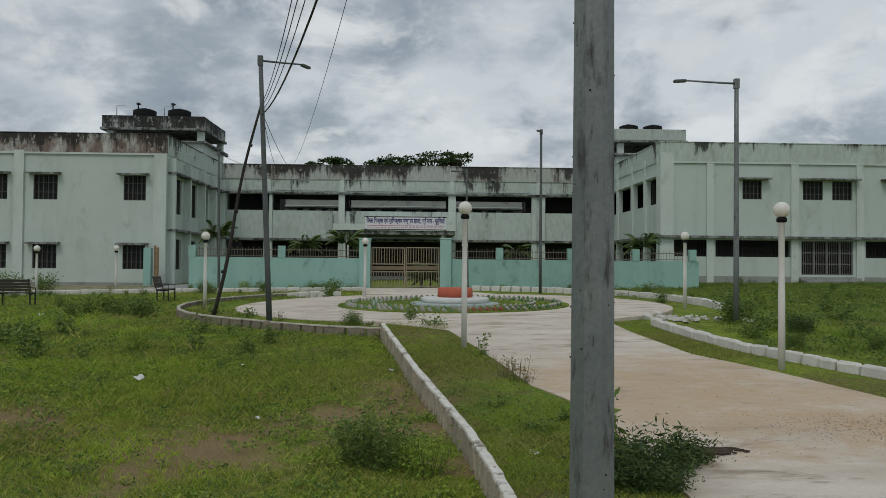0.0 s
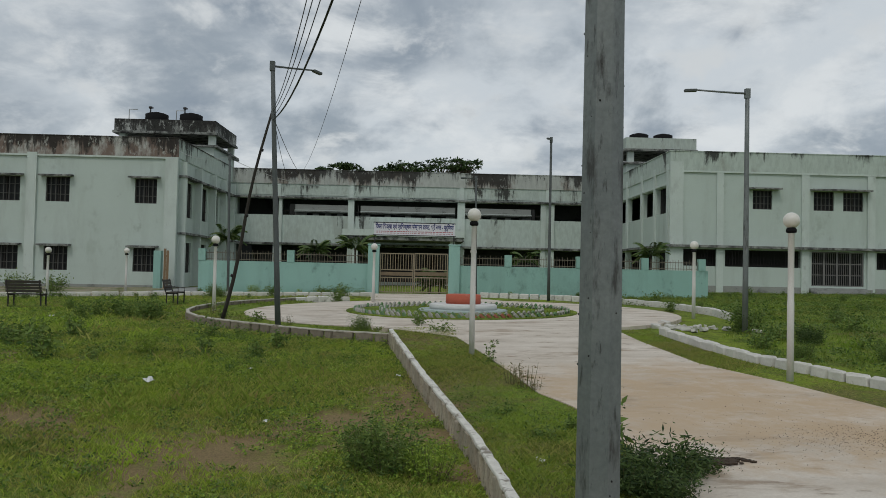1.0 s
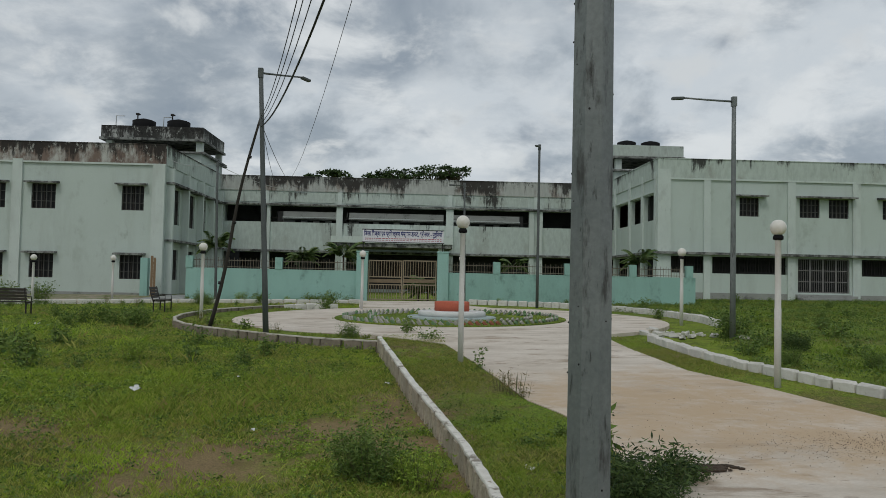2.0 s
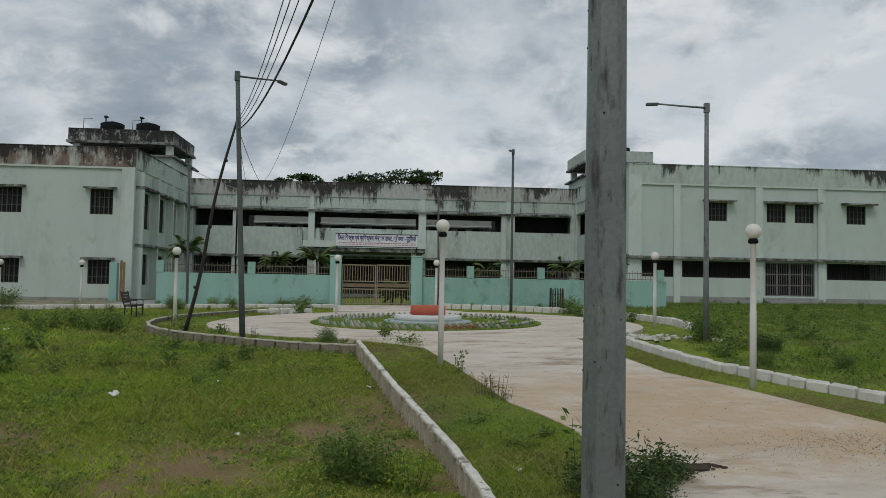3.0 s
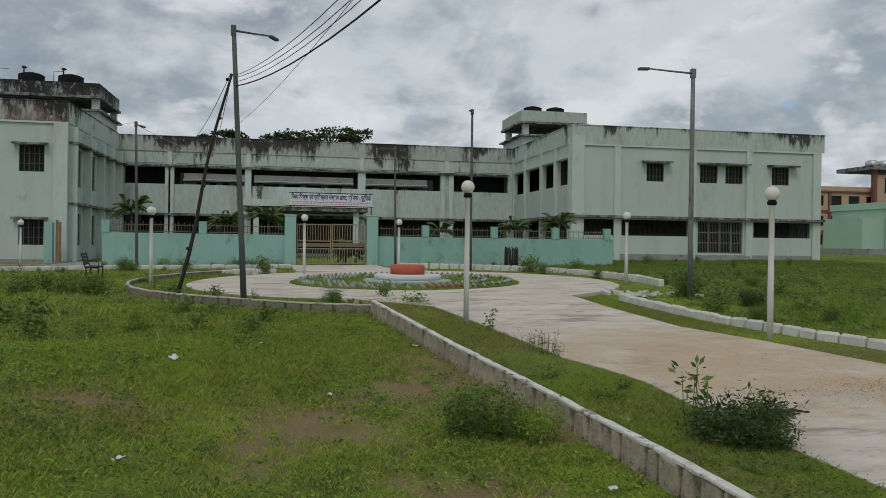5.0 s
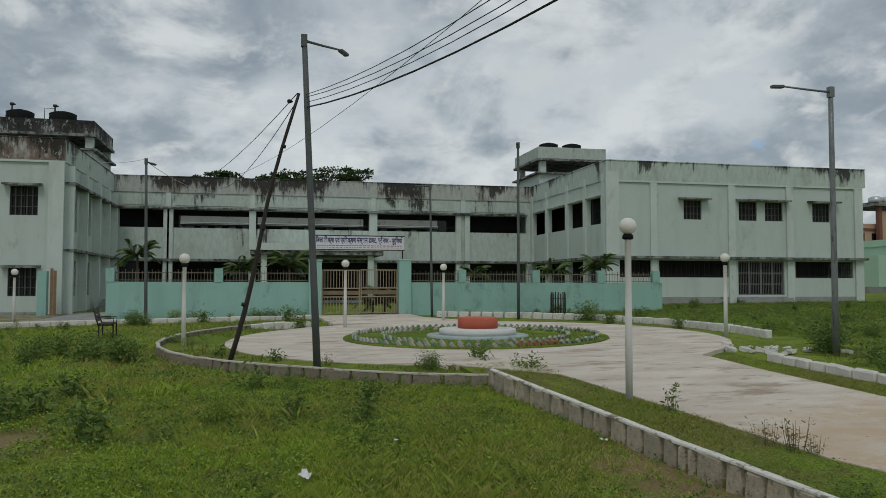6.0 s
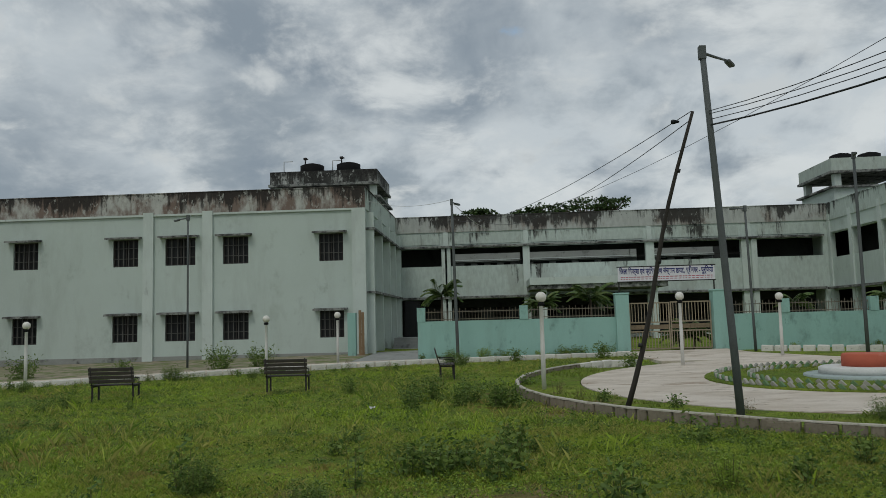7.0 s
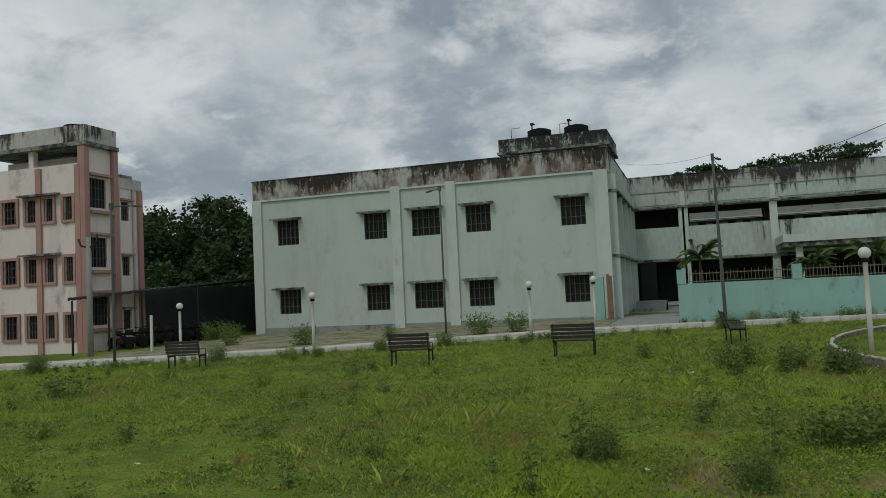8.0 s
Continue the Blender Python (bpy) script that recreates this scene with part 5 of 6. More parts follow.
for x in (-46.0, -42.75, -39.75, -37.3):
    box_part("pilaster", PINK_TRIM, pink, x - 0.16, x + 0.16, PY - 0.12, PY - 0.002, -0.9, 8.9)
bm = bmesh.new()
pierced(bm, PY + 0.251, 39.35, -0.9, 9.9, -37.3, -37.05, [(37.85, 39.0, z, z + 1.5) for z in (6.8, 3.8, 0.9)], "y")
part("stair_side", bm, PINK, pink)
for z in (6.8, 3.8, 0.9):
    window(pink, 37.85, 39.0, -37.05, z, z + 1.5, 4, "right")
    box_part("ledge", PINK_TRIM, pink, -37.048, -36.75, 37.7, 39.2, z - 0.3, z - 0.15)
    box_part("ledge", PINK_TRIM, pink, -37.048, -36.75, 37.7, 39.2, z + 1.6, z + 1.72)
for y in (PY - 0.1, 39.36):
    box_part("pilaster", PINK_TRIM, pink, -37.25, -36.85, y, y + 0.35, -0.9, 10.0)
bm = bmesh.new()
pierced(bm, 39.72, 41.6, -0.9, 8.0, -37.3, -37.05, [(40.1, 40.7, z, z + 1.0) for z in (6.3, 3.4, 0.6)], "y")
part("side_wall", bm, PINK, pink)
for z in (6.3, 3.4, 0.6):
    window(pink, 40.1, 40.7, -37.05, z, z + 1.0, 3, "right")
    box_part("ledge", PINK_TRIM, pink, -37.048, -36.8, 39.95, 40.85, z + 1.05, z + 1.15)
box_part("side_parapet", PINK_RIM, pink, -37.35, -37.0, 39.72, 41.65, 8.0, 8.55)
box_part("pilaster", PINK_TRIM, pink, -37.2, -36.9, 41.3, 41.62, -0.9, 8.0)
for y in (39.85, 40.95):
    bm = bmesh.new()
    tube(bm, [(-36.98, y, -0.8), (-36.98, y, 8.0)], 0.06, 0.06, 6)
    part("drain_pipe", bm, CABLE_WHITE, pink)
box_part("back_wall", PINK, pink, -52.0, -37.31, 41.3, 41.6, -0.9, 8.6)
box_part("roof", LEDGE, pink, -52.0, -37.3, PY + 0.25, 41.3, 8.6, 8.8)
box_part("side_wall", PINK, pink, -52.3, -52.0, PY, 41.6, -0.9, 8.6)
box_part("roof_parapet", PINK_RIM, pink, -43.5, -36.85, PY - 0.05, 39.6, 10.05, 10.9)
box_part("roof_slab", LEDGE, pink, -43.6, -36.75, PY - 0.15, 39.7, 9.85, 10.05)
for x in (-43.3, -40.5, -37.25):
    box_part("column", PINK, pink, x, x + 0.3, PY + 0.1, PY + 0.4, 9.0, 9.85)
box_part("stair_head", PINK, pink, -43.0, -37.32, 38.6, 39.4, 8.8, 9.6)
settle(pink, -44, 42, lie(-44, 42))
tank = water_tank(-38.6, 38.6, 10.9, 0.5, 0.35)

shed = thing("carport", "long low parking shed with a black tin roof on thin posts", "shed")
EA, EB, EC, ED = Vector((-36.6, 35.8, 2.23)), Vector((-33.6, 48.5, 3.24)), Vector((-36.2, 52.5, 3.1)), Vector((-37.0, 41.75, 2.6))
bm = bmesh.new()
n = 80
for i in range(n):
    f0, f1 = i / n, (i + 1) / n
    v = []
    for f, lift in ((f0, 0.03 * (i % 2)), (f1, 0.03 * ((i + 1) % 2))):
        v.append([bm.verts.new(EA.lerp(EB, f) + Vector((0, 0, lift))), bm.verts.new(EA.lerp(ED, min(1, f * 2.2)).lerp(EC, max(0.0, (f - 0.45) / 0.55)) + Vector((-0.02, 0.02, lift + 0.05)))])
    top = [v[0][0], v[1][0], v[1][1], v[0][1]]
    low = [bm.verts.new(q.co - Vector((0, 0, 0.10))) for q in top]
    bm.faces.new(top), bm.faces.new(low[::-1])
    for k in range(4):
        bm.faces.new((top[k], low[k], low[(k + 1) % 4], top[(k + 1) % 4]))
part("roof", bm, ROOFTIN, shed, "black corrugated tin roof")
for f in (0.02, 0.17, 0.32, 0.6, 0.95):
    q = EA.lerp(EB, f)
    bm = bmesh.new()
    tube(bm, [(q.x - 0.05, q.y, -1.2), (q.x - 0.05, q.y, q.z - 0.1)], 0.05, 0.05, 8)
    part("post", bm, IRON, shed)
# added black sheets, standing in for the dark void under the shed roof
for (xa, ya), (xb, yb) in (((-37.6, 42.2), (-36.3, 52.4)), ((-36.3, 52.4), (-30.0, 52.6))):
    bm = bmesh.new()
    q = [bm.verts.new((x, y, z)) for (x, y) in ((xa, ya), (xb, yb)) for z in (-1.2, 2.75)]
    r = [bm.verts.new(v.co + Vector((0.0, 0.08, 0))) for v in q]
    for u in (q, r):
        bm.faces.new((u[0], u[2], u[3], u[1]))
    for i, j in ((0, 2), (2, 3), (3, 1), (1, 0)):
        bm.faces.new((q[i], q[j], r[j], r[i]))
    part("rear_sheet", bm, ROOFTIN, shed, "black sheet added for the dark inside of the shed")
settle(shed, -37, 44, lie(-37, 44))


def motorbike(x, y, turn):
    t = thing("motorbike", "dark parked motorbike under the shed", "motorbike", "parked motorbikes")
    for sx in (-0.62, 0.62):
        bm = bmesh.new()
        bmesh.ops.create_cone(bm, cap_ends=True, segments=18, radius1=0.30, radius2=0.30, depth=0.10, matrix=pose(sx, 0, 0.30, 90))
        part("wheel", bm, BLACK, t)
    bm = bmesh.new()
    tube(bm, [(-0.6, 0, 0.32), (-0.2, 0, 0.62), (0.3, 0, 0.72), (0.52, 0, 0.75), (0.62, 0, 0.32)], 0.05, 0.04, 6)
    bx(bm, -0.25, 0.2, -0.12, 0.12, 0.25, 0.55, 0.04)
    part("frame", bm, IRON, t)
    bm = bmesh.new()
    bx(bm, -0.75, 0.05, -0.12, 0.12, 0.70, 0.80, 0.03)
    part("seat", bm, BLACK, t)
    bm = bmesh.new()
    bx(bm, 0.06, 0.48, -0.14, 0.14, 0.70, 0.93, 0.06)
    part("fuel_tank", bm, IRON, t)
    bm = bmesh.new()
    tube(bm, [(0.5, -0.34, 1.02), (0.52, 0, 0.95), (0.5, 0.34, 1.02)], 0.018, 0.018, 6)
    part("handlebar", bm, IRON, t)
    t.matrix_basis = place(x, y, 0, turn)
    return t


bike = motorbike(-36.0, 38.6, 170)
for i in range(1, 9):
    copy_thing(bike, place(-36.0 + 0.17 * i, 38.6 + 0.72 * i, 0, 170 + 9 * math.sin(i * 2.3)))
forked = thing("utility_post", "short utility post with a forked bracket", "post")
bm = bmesh.new()
tube(bm, [(0, 0, -0.2), (0, 0, 4.3)], 0.11, 0.085, 10)
part("shaft", bm, PLINTH, forked)
bm = bmesh.new()
tube(bm, [(-0.45, 0, 4.25), (-0.35, 0, 4.0), (0, 0, 3.9), (0.35, 0, 4.05), (0.4, 0, 4.4)], 0.04, 0.03, 6)
part("bracket", bm, IRON, forked)
forked.matrix_basis = place(-34.6, 35.0) @ Matrix.Scale(1.25, 4)

# ---- far buildings on the right ----
far = thing("peach_building", "long three-storey peach building with brown bands", "building")
holes = [(57.0 + 2.6 * i, 58.6 + 2.6 * i, z, z + 1.3) for i in range(14) for z in (1.9, 4.3, 6.9)]
bm = bmesh.new()
pierced(bm, 55, 94, 0.2, 9.4, 90, 90.3, holes)
part("front_wall", bm, ORANGE, far)
for a, b, z, z1 in holes:
    box_part("window", DARK, far, a, b, 90.15, 90.2, z, z1)
for x in (62.0, 67.2, 79.2, 85):
    box_part("pilaster", BROWN, far, x - 0.2, x + 0.2, 89.85, 89.998, 0.2, 8.6)
for z in (3.5, 6.1, 8.6):
    box_part("band", BROWN, far, 55, 94, 89.8, 89.997, z, z + 0.22)
box_part("roof", LEDGE, far, 55, 94, 90.3, 102, 8.6, 8.9)
box_part("stair_front", ORANGE, far, 73.4, 77.6, 89.2, 89.84, 0.2, 11.0)
for x in (72.9, 77.7):
    box_part("stair_column", BROWN, far, x, x + 0.45, 89.0, 89.6, 0.2, 11.6)
box_part("stair_roof", LEDGE, far, 72.0, 79.2, 88.5, 95, 11.6, 12.1)
box_part("stair_window", DARK, far, 74.6, 76.6, 89.15, 89.198, 8.6, 10.6)
settle(far, 72, 95, 0.4)
for x in (74.6, 76.4):
    t = thing("steel_tank", "shiny round steel water tank on the roof", "water tank", "steel tanks")
    bm = bmesh.new()
    lathe(bm, [(0.85, 0), (0.85, 0.8), (0.5, 1.0)], 18)
    part("tank", bm, TANK_STEEL, t)
    t.location = (x, 91.5, 12.1)
hut = thing("green_house", "small single-storey light green house on a dark plinth", "house")
box_part("low_wall", GREENH, hut, 57.4, 60.0, 72, 78, 1.4, 4.6)
box_part("main_wall", GREENH, hut, 60.001, 74.0, 71.0, 80, 1.4, 5.6)
box_part("parapet", GREENH, hut, 59.8, 74.2, 70.8, 80.2, 5.6, 6.3)
box_part("plinth", PLINTH, hut, 57.3, 74.1, 70.9, 80, -0.2, 1.4)
box_part("window", DARK, hut, 60.5, 61.3, 70.95, 70.998, 3.4, 5.0)
box_part("door", BROWN, hut, 65.6, 66.8, 70.95, 70.998, 1.4, 3.4)
box_part("sunshade", GREENH, hut, 65.3, 67.1, 70.4, 70.998, 3.5, 3.65)
settle(hut, 66, 75, 0.79)
t = thing("steel_tank", "shiny round steel water tank on the roof", "water tank", "steel tanks")
bm = bmesh.new()
lathe(bm, [(0.8, 0), (0.8, 1.0), (0.4, 1.3)], 18)
part("tank", bm, TANK_STEEL, t)
t.location = (63.5, 74.0, 6.3)


# ---- plants ----
def quads(name, rings, material):
    """A mesh of many separate four-cornered leaves from an array (n, 4, 3)."""
    n = len(rings)
    me = bpy.data.meshes.new(name)
    me.vertices.add(n * 4)
    me.vertices.foreach_set("co", np.asarray(rings, np.float32).ravel())
    me.loops.add(n * 4)
    me.loops.foreach_set("vertex_index", np.arange(n * 4, dtype=np.int32))
    me.polygons.add(n)
    me.polygons.foreach_set("loop_start", np.arange(0, n * 4, 4, dtype=np.int32))
    me.materials.append(material)
    me.update(calc_edges=True)
    return me


def leaf_array(rng, centres, size, slim=0.4, droop=0.0):
    """Leaves of random turn at the given centres."""
    n = len(centres)
    d = rng.normal(size=(n, 3))
    d[:, 2] = d[:, 2] * 0.6 - droop
    d /= np.linalg.norm(d, axis=1)[:, None]
    s = np.cross(d, rng.normal(size=(n, 3)))
    s /= np.linalg.norm(s, axis=1)[:, None] + 1e-9
    ln = size * rng.uniform(0.6, 1.3, (n, 1))
    c = np.asarray(centres)
    return np.stack([c, c + d * ln * 0.5 + s * ln * slim * 0.5, c + d * ln, c + d * ln * 0.5 - s * ln * slim * 0.5], 1)


def shrub_mesh(seed, wide, high, leaves, size, slim=0.4, stems=9, lean=0.5):
    rng = np.random.default_rng(seed)
    bm = bmesh.new()
    cents = []
    for k in range(stems):
        a, r = rng.uniform(0, 6.283), wide * rng.uniform(0.15, 1.0)
        top = Vector((math.cos(a) * r, math.sin(a) * r, high * rng.uniform(0.55, 1.0)))
        root, mid = Vector((top.x * 0.45, top.y * 0.45, -0.03)), Vector((top.x * 0.8, top.y * 0.8, top.z * 0.5))
        tube(bm, [root, mid, top], 0.003 + 0.004 * high, 0.002, 4, False)
        m = leaves // stems
        f = rng.uniform(0.0, 1.05, m) ** 0.9
        base = np.array([(root + (mid - root) * min(1, 2 * q) if q < 0.5 else mid + (top - mid) * (2 * q - 1)) for q in f])
        cents.append(base + rng.normal(size=(m, 3)) * wide * 0.19)
    c = np.concatenate(cents)
    c[:, 2] = np.maximum(c[:, 2], 0.02)
    return mesh_of("stem", bm, GREEN_STEM), leaf_array(rng, c, size, slim)


SHRUBS = {}
for kind, args, mat_ in (("weed", (3, 0.22, 0.32, 200, 0.075), SHRUB_LEAF), ("weed_b", (4, 0.30, 0.25, 260, 0.07), SHRUB_LEAF), ("sapling", (5, 0.16, 0.55, 110, 0.10, 0.35, 5), SHRUB_LEAF),
                         ("bush", (6, 0.45, 0.55, 620, 0.09, 0.45, 14), SHRUB_LEAF), ("bush_b", (7, 0.6, 0.8, 900, 0.10, 0.4, 16), SHRUB_LEAF), ("dark_bush", (8, 0.50, 0.46, 2600, 0.085, 0.26, 30), DARK_LEAF),
                         ("bright_weed", (12, 0.32, 0.45, 1100, 0.055, 0.3, 20), BRIGHT_LEAF), ("dry", (9, 0.22, 0.42, 150, 0.06, 0.25, 12), DRY_LEAF), ("tall_weed", (10, 0.44, 0.52, 2600, 0.062, 0.26, 26), SHRUB_LEAF)):
    st, lv = shrub_mesh(*args)
    SHRUBS[kind] = (st, quads("leaves", lv, mat_))
LABELS = dict(weed="low leafy green weed", weed_b="spreading low green weed", sapling="thin green sapling", bush="rounded green bush", bush_b="loose tall green bush", dark_bush="dense dark green bush", dry="dry brown stalks", tall_weed="tall ragged green weed", bright_weed="bright yellow-green leafy weed")


def shrub(kind, x, y, s=1.0, turn=0.0, dz=0.0):
    t = thing("bush" if "bush" in kind else "weed", LABELS[kind] + " growing in the grass", "plant", "plants in the grass")
    for nm, me in zip(("stem", "foliage"), SHRUBS[kind]):
        ob = tagged(new(nm, me), kind="stuff")
        ob.parent = t
    t.matrix_basis = place(x, y, dz, turn) @ Matrix.Scale(s, 4)
    return t


rnd = random.Random(5)
for kind, x, y, s in (("tall_weed", 1.45, 9.0, 1.0), ("tall_weed", 1.2, 9.3, 0.8), ("bright_weed", 1.92, 8.65, 0.9), ("bright_weed", 1.75, 8.9, 0.6), ("dark_bush", 3.72, 8.1, 0.85), ("dark_bush", 4.2, 8.4, 0.9), ("dark_bush", 4.65, 8.75, 0.6), ("dark_bush", 4.0, 7.9, 0.65), ("sapling", 3.75, 8.9, 1.35), ("weed_b", 3.1, 7.4, 0.6), ("weed_b", 3.5, 7.2, 0.6), ("weed_b", 3.9, 7.2, 0.6), ("dry", 3.42, 13.0, 1.1), ("dry", 3.25, 13.3, 0.9), ("dry", 3.55, 12.8, 0.7), ("sapling", 3.1, 15.3, 0.8), ("weed_b", 3.3, 10.2, 0.8), ("weed_b", 2.9, 11.4, 0.7), ("weed", 3.7, 10.6, 0.7),
                      ("weed", 1.7, 21.2, 1.2), ("sapling", 1.7, 20.6, 0.9), ("weed_b", 2.2, 19.4, 1.1), ("bush_b", 9.6, 33.6, 0.95), ("bush", 11.3, 32.6, 0.9), ("bush", -1.9, 36.9, 1.0), ("bush", 11.8, 25.4, 0.7), ("bush_b", 10.2, 20.9, 1.0), ("bush_b", 9.9, 20.5, 0.8), ("weed_b", 9.2, 17.8, 1.2), ("weed_b", 9.6, 18.6, 1.3), ("tall_weed", 9.5, 16.4, 0.6),
                      ("weed_b", 10.3, 19.2, 1.5), ("dark_bush", 10.6, 18.4, 0.7), ("weed_b", 11.3, 19.6, 1.4), ("weed_b", 11.6, 17.6, 1.3), ("tall_weed", 11.0, 16.0, 0.6), ("weed_b", 12.9, 21, 1.6), ("tall_weed", 14.2, 24, 0.6), ("bush", 21.4, 36.9, 0.6), ("bush", 25.8, 38.7, 0.6), ("weed_b", 18.5, 30, 1.4), ("bush", 33.4, 40, 0.8), ("bush", 18.6, 41, 0.8),
                      ("bush", -6.0, 23.4, 0.9), ("bush", -7.5, 24.8, 0.9), ("bush_b", -6.6, 24.4, 0.7), ("bush", -5.7, 23.2, 0.75), ("weed", -4.8, 14.4, 1.6), ("weed", -2.4, 16.0, 1.1), ("weed", -1.4, 15.9, 1.0), ("weed_b", -3.1, 18.5, 1.3), ("weed", -1.2, 17.1, 1.2), ("tall_weed", 0.3, 19.6, 0.7), ("weed", -5.9, 16.5, 1.5), ("weed_b", -6.8, 16.7, 1.5), ("weed", -5.8, 18.0, 1.4),
                      ("bush", -5.2, 37.2, 0.8), ("bush", -1.6, 32.2, 0.8), ("bush", 9.3, 30.9, 0.8), ("bush", 10.6, 28.4, 0.7), ("sapling", -9.9, 15.8, 1.2), ("tall_weed", -9.7, 15.7, 0.8), ("sapling", -7.8, 15.8, 1.0), ("weed", -7.2, 16.5, 1.3), ("weed_b", -6.6, 16.8, 1.3), ("weed", -6.1, 16.0, 1.3), ("bush", -7.8, 23.1, 0.7), ("bush", -6.8, 23.8, 0.7), ("weed", -6.0, 23.1, 1.3),
                      ("bush_b", -24.6, 36.4, 1.15), ("bush_b", -17.3, 38.0, 1.2), ("bush_b", -15.8, 38.8, 1.1), ("tall_weed", -8.05, 14.5, 0.7), ("weed_b", -23.8, 22.2, 2.2), ("bush", -8.0, 24.5, 0.8), ("bush", -9.9, 27.0, 0.6), ("weed", -6.9, 16.4, 1.2), ("sapling", -10.2, 14.2, 0.9), ("sapling", -13.1, 14.2, 0.7), ("sapling", -10.8, 14.9, 0.5), ("bush_b", -29.2, 37.9, 1.0), ("bush", -21.3, 38.0, 0.9),
                      ("dry", -4.6, 24.6, 1.0), ("dry", -4.2, 23.9, 0.8), ("weed", -3.8, 22.9, 1.0), ("dry", -1.6, 20.6, 0.8), ("weed", -2.6, 21.7, 1.0), ("weed_b", -5.1, 27.2, 1.1)):
    shrub(kind, x, y, s, rnd.uniform(0, 360))
for i in range(60):
    x, y = rnd.uniform(-32, -1), rnd.uniform(12.5, 31)
    if y > 26 and x > -9 or math.hypot(x - CX, y - CY) < R_KERB + 0.4:
        continue
    shrub(rnd.choice(("weed", "weed_b", "weed_b", "bright_weed")), x, y, rnd.uniform(0.40, 0.95), rnd.uniform(0, 360))
for i in range(22):
    x = rnd.choice((rnd.uniform(-9.3, -1.2), rnd.uniform(4.8, 15.4)))
    shrub(rnd.choice(("weed", "weed_b", "bright_weed", "weed_b")), x, rnd.uniform(38.75, 39.15) if x > 0 else 39.0, rnd.uniform(0.4, 1.3) ** 1.5, rnd.uniform(0, 360))
for i in range(55):
    x = rnd.uniform(-33, -5)
    y = 30.6 + (x + 27) * 0.32 if x < -10 else 36.4 + (x + 10) * 0.1
    shrub(rnd.choice(("weed", "weed_b", "tall_weed", "dry", "weed")), x, y - abs(rnd.gauss(0.1, 1.1)), rnd.uniform(0.5, 1.05), rnd.uniform(0, 360))
for i in range(30):
    shrub(rnd.choice(("weed", "weed_b", "weed_b", "bright_weed")), rnd.uniform(10.8, 32), rnd.uniform(22, 44), rnd.uniform(0.5, 0.9), rnd.uniform(0, 360))


def palm(x, y, h, seed, spread=1.1):
    """A young palm: a ringed stem and arching fronds of single leaflets."""
    rng = np.random.default_rng(seed)
    t = thing("palm", "young feathery green palm behind the boundary wall", "palm", "young palms")
    bm = bmesh.new()
    tube(bm, [(0, 0, -0.1), (0.02, 0, h * 0.5), (0, 0.02, h)], 0.07, 0.045, 8)
    part("trunk", bm, BARK, t)
    out = []
    for k in range(20):
        a, up = 6.283 * k / 20 * 3.2 + rng.uniform(-0.2, 0.2), rng.uniform(0.3, 1.7)
        for f in np.linspace(0.12, 1, 20):
            p = np.array([math.cos(a) * spread * f, math.sin(a) * spread * f, h + spread * (up * f - 0.85 * f * f)])
            for side in (-1, 1):
                q = np.array([-math.sin(a) * side, math.cos(a) * side, -0.5]) * 0.30 * (1.1 - f * 0.6) + np.array([math.cos(a), math.sin(a), 0]) * 0.12
                w = np.array([math.cos(a), math.sin(a), 0.2]) * 0.05
                out.append([p, p + q * 0.5 + w, p + q, p + q * 0.5 - w])
    ob = new("fronds", quads("fronds", np.array(out), PALM_LEAF))
    ob.parent = t
    t.matrix_basis = place(x, y)
    return t


for x, y, h, s in ((-8.3, 41.2, 2.75, 0.85), (-3.9, 41.5, 2.1, 0.8), (-1.75, 41.0, 2.3, 0.95), (2.6, 41.0, 0.6, 0.9), (2.1, 41.4, 0.5, 0.8), (11.2, 41.5, 1.9, 0.8), (13.8, 42.0, 2.1, 0.9), (7.0, 41.2, 1.8, 0.7)):
    palm(x, y, h, int(x * 10) + 200, s)


def tree(x, y, h, crown_w, crown_h, seed, leaves, size, flat=1.0, trunk=0.25):
    """A tree: tapered trunk, limbs, and clumps of leaves at the limbs' ends."""
    rng = np.random.default_rng(seed)
    t = thing("tree", "large leafy tree standing behind the buildings", "tree", "trees behind")
    bm = bmesh.new()
    fork = h - crown_h
    tube(bm, [(0, 0, -0.3), (0.1, 0.05, fork * 0.5), (0, 0, fork)], trunk, trunk * 0.6, 8)
    cents = []
    for k in range(22):
        a, r = rng.uniform(0, 6.283), crown_w * rng.uniform(0.15, 1.0) ** 0.7
        end = Vector((math.cos(a) * r, math.sin(a) * r, fork + crown_h * (0.25 + 0.7 * rng.uniform(0.1, 1) * (1 - 0.45 * (r / crown_w) ** 2))))
        mid = Vector((end.x * 0.45, end.y * 0.45, fork + (end.z - fork) * 0.45))
        tube(bm, [(0, 0, fork), mid, end], trunk * 0.35, 0.03, 5, False)
        m = leaves // 22
        s = rng.normal(size=(m, 3))
        s /= np.linalg.norm(s, axis=1)[:, None]
        s *= rng.uniform(0.3, 1, (m, 1)) ** 0.5
        cents.append(np.array(end) + s * np.array([crown_w * 0.30, crown_w * 0.30, crown_h * 0.17 * flat]) * rng.uniform(0.6, 1.2))
    part("trunk", bm, BARK, t)
    ob = new("crown", quads("crown", leaf_array(rng, np.concatenate(cents), size, 0.55), TREE_LEAF))
    ob.parent = t
    t.matrix_basis = place(x, y)
    return t


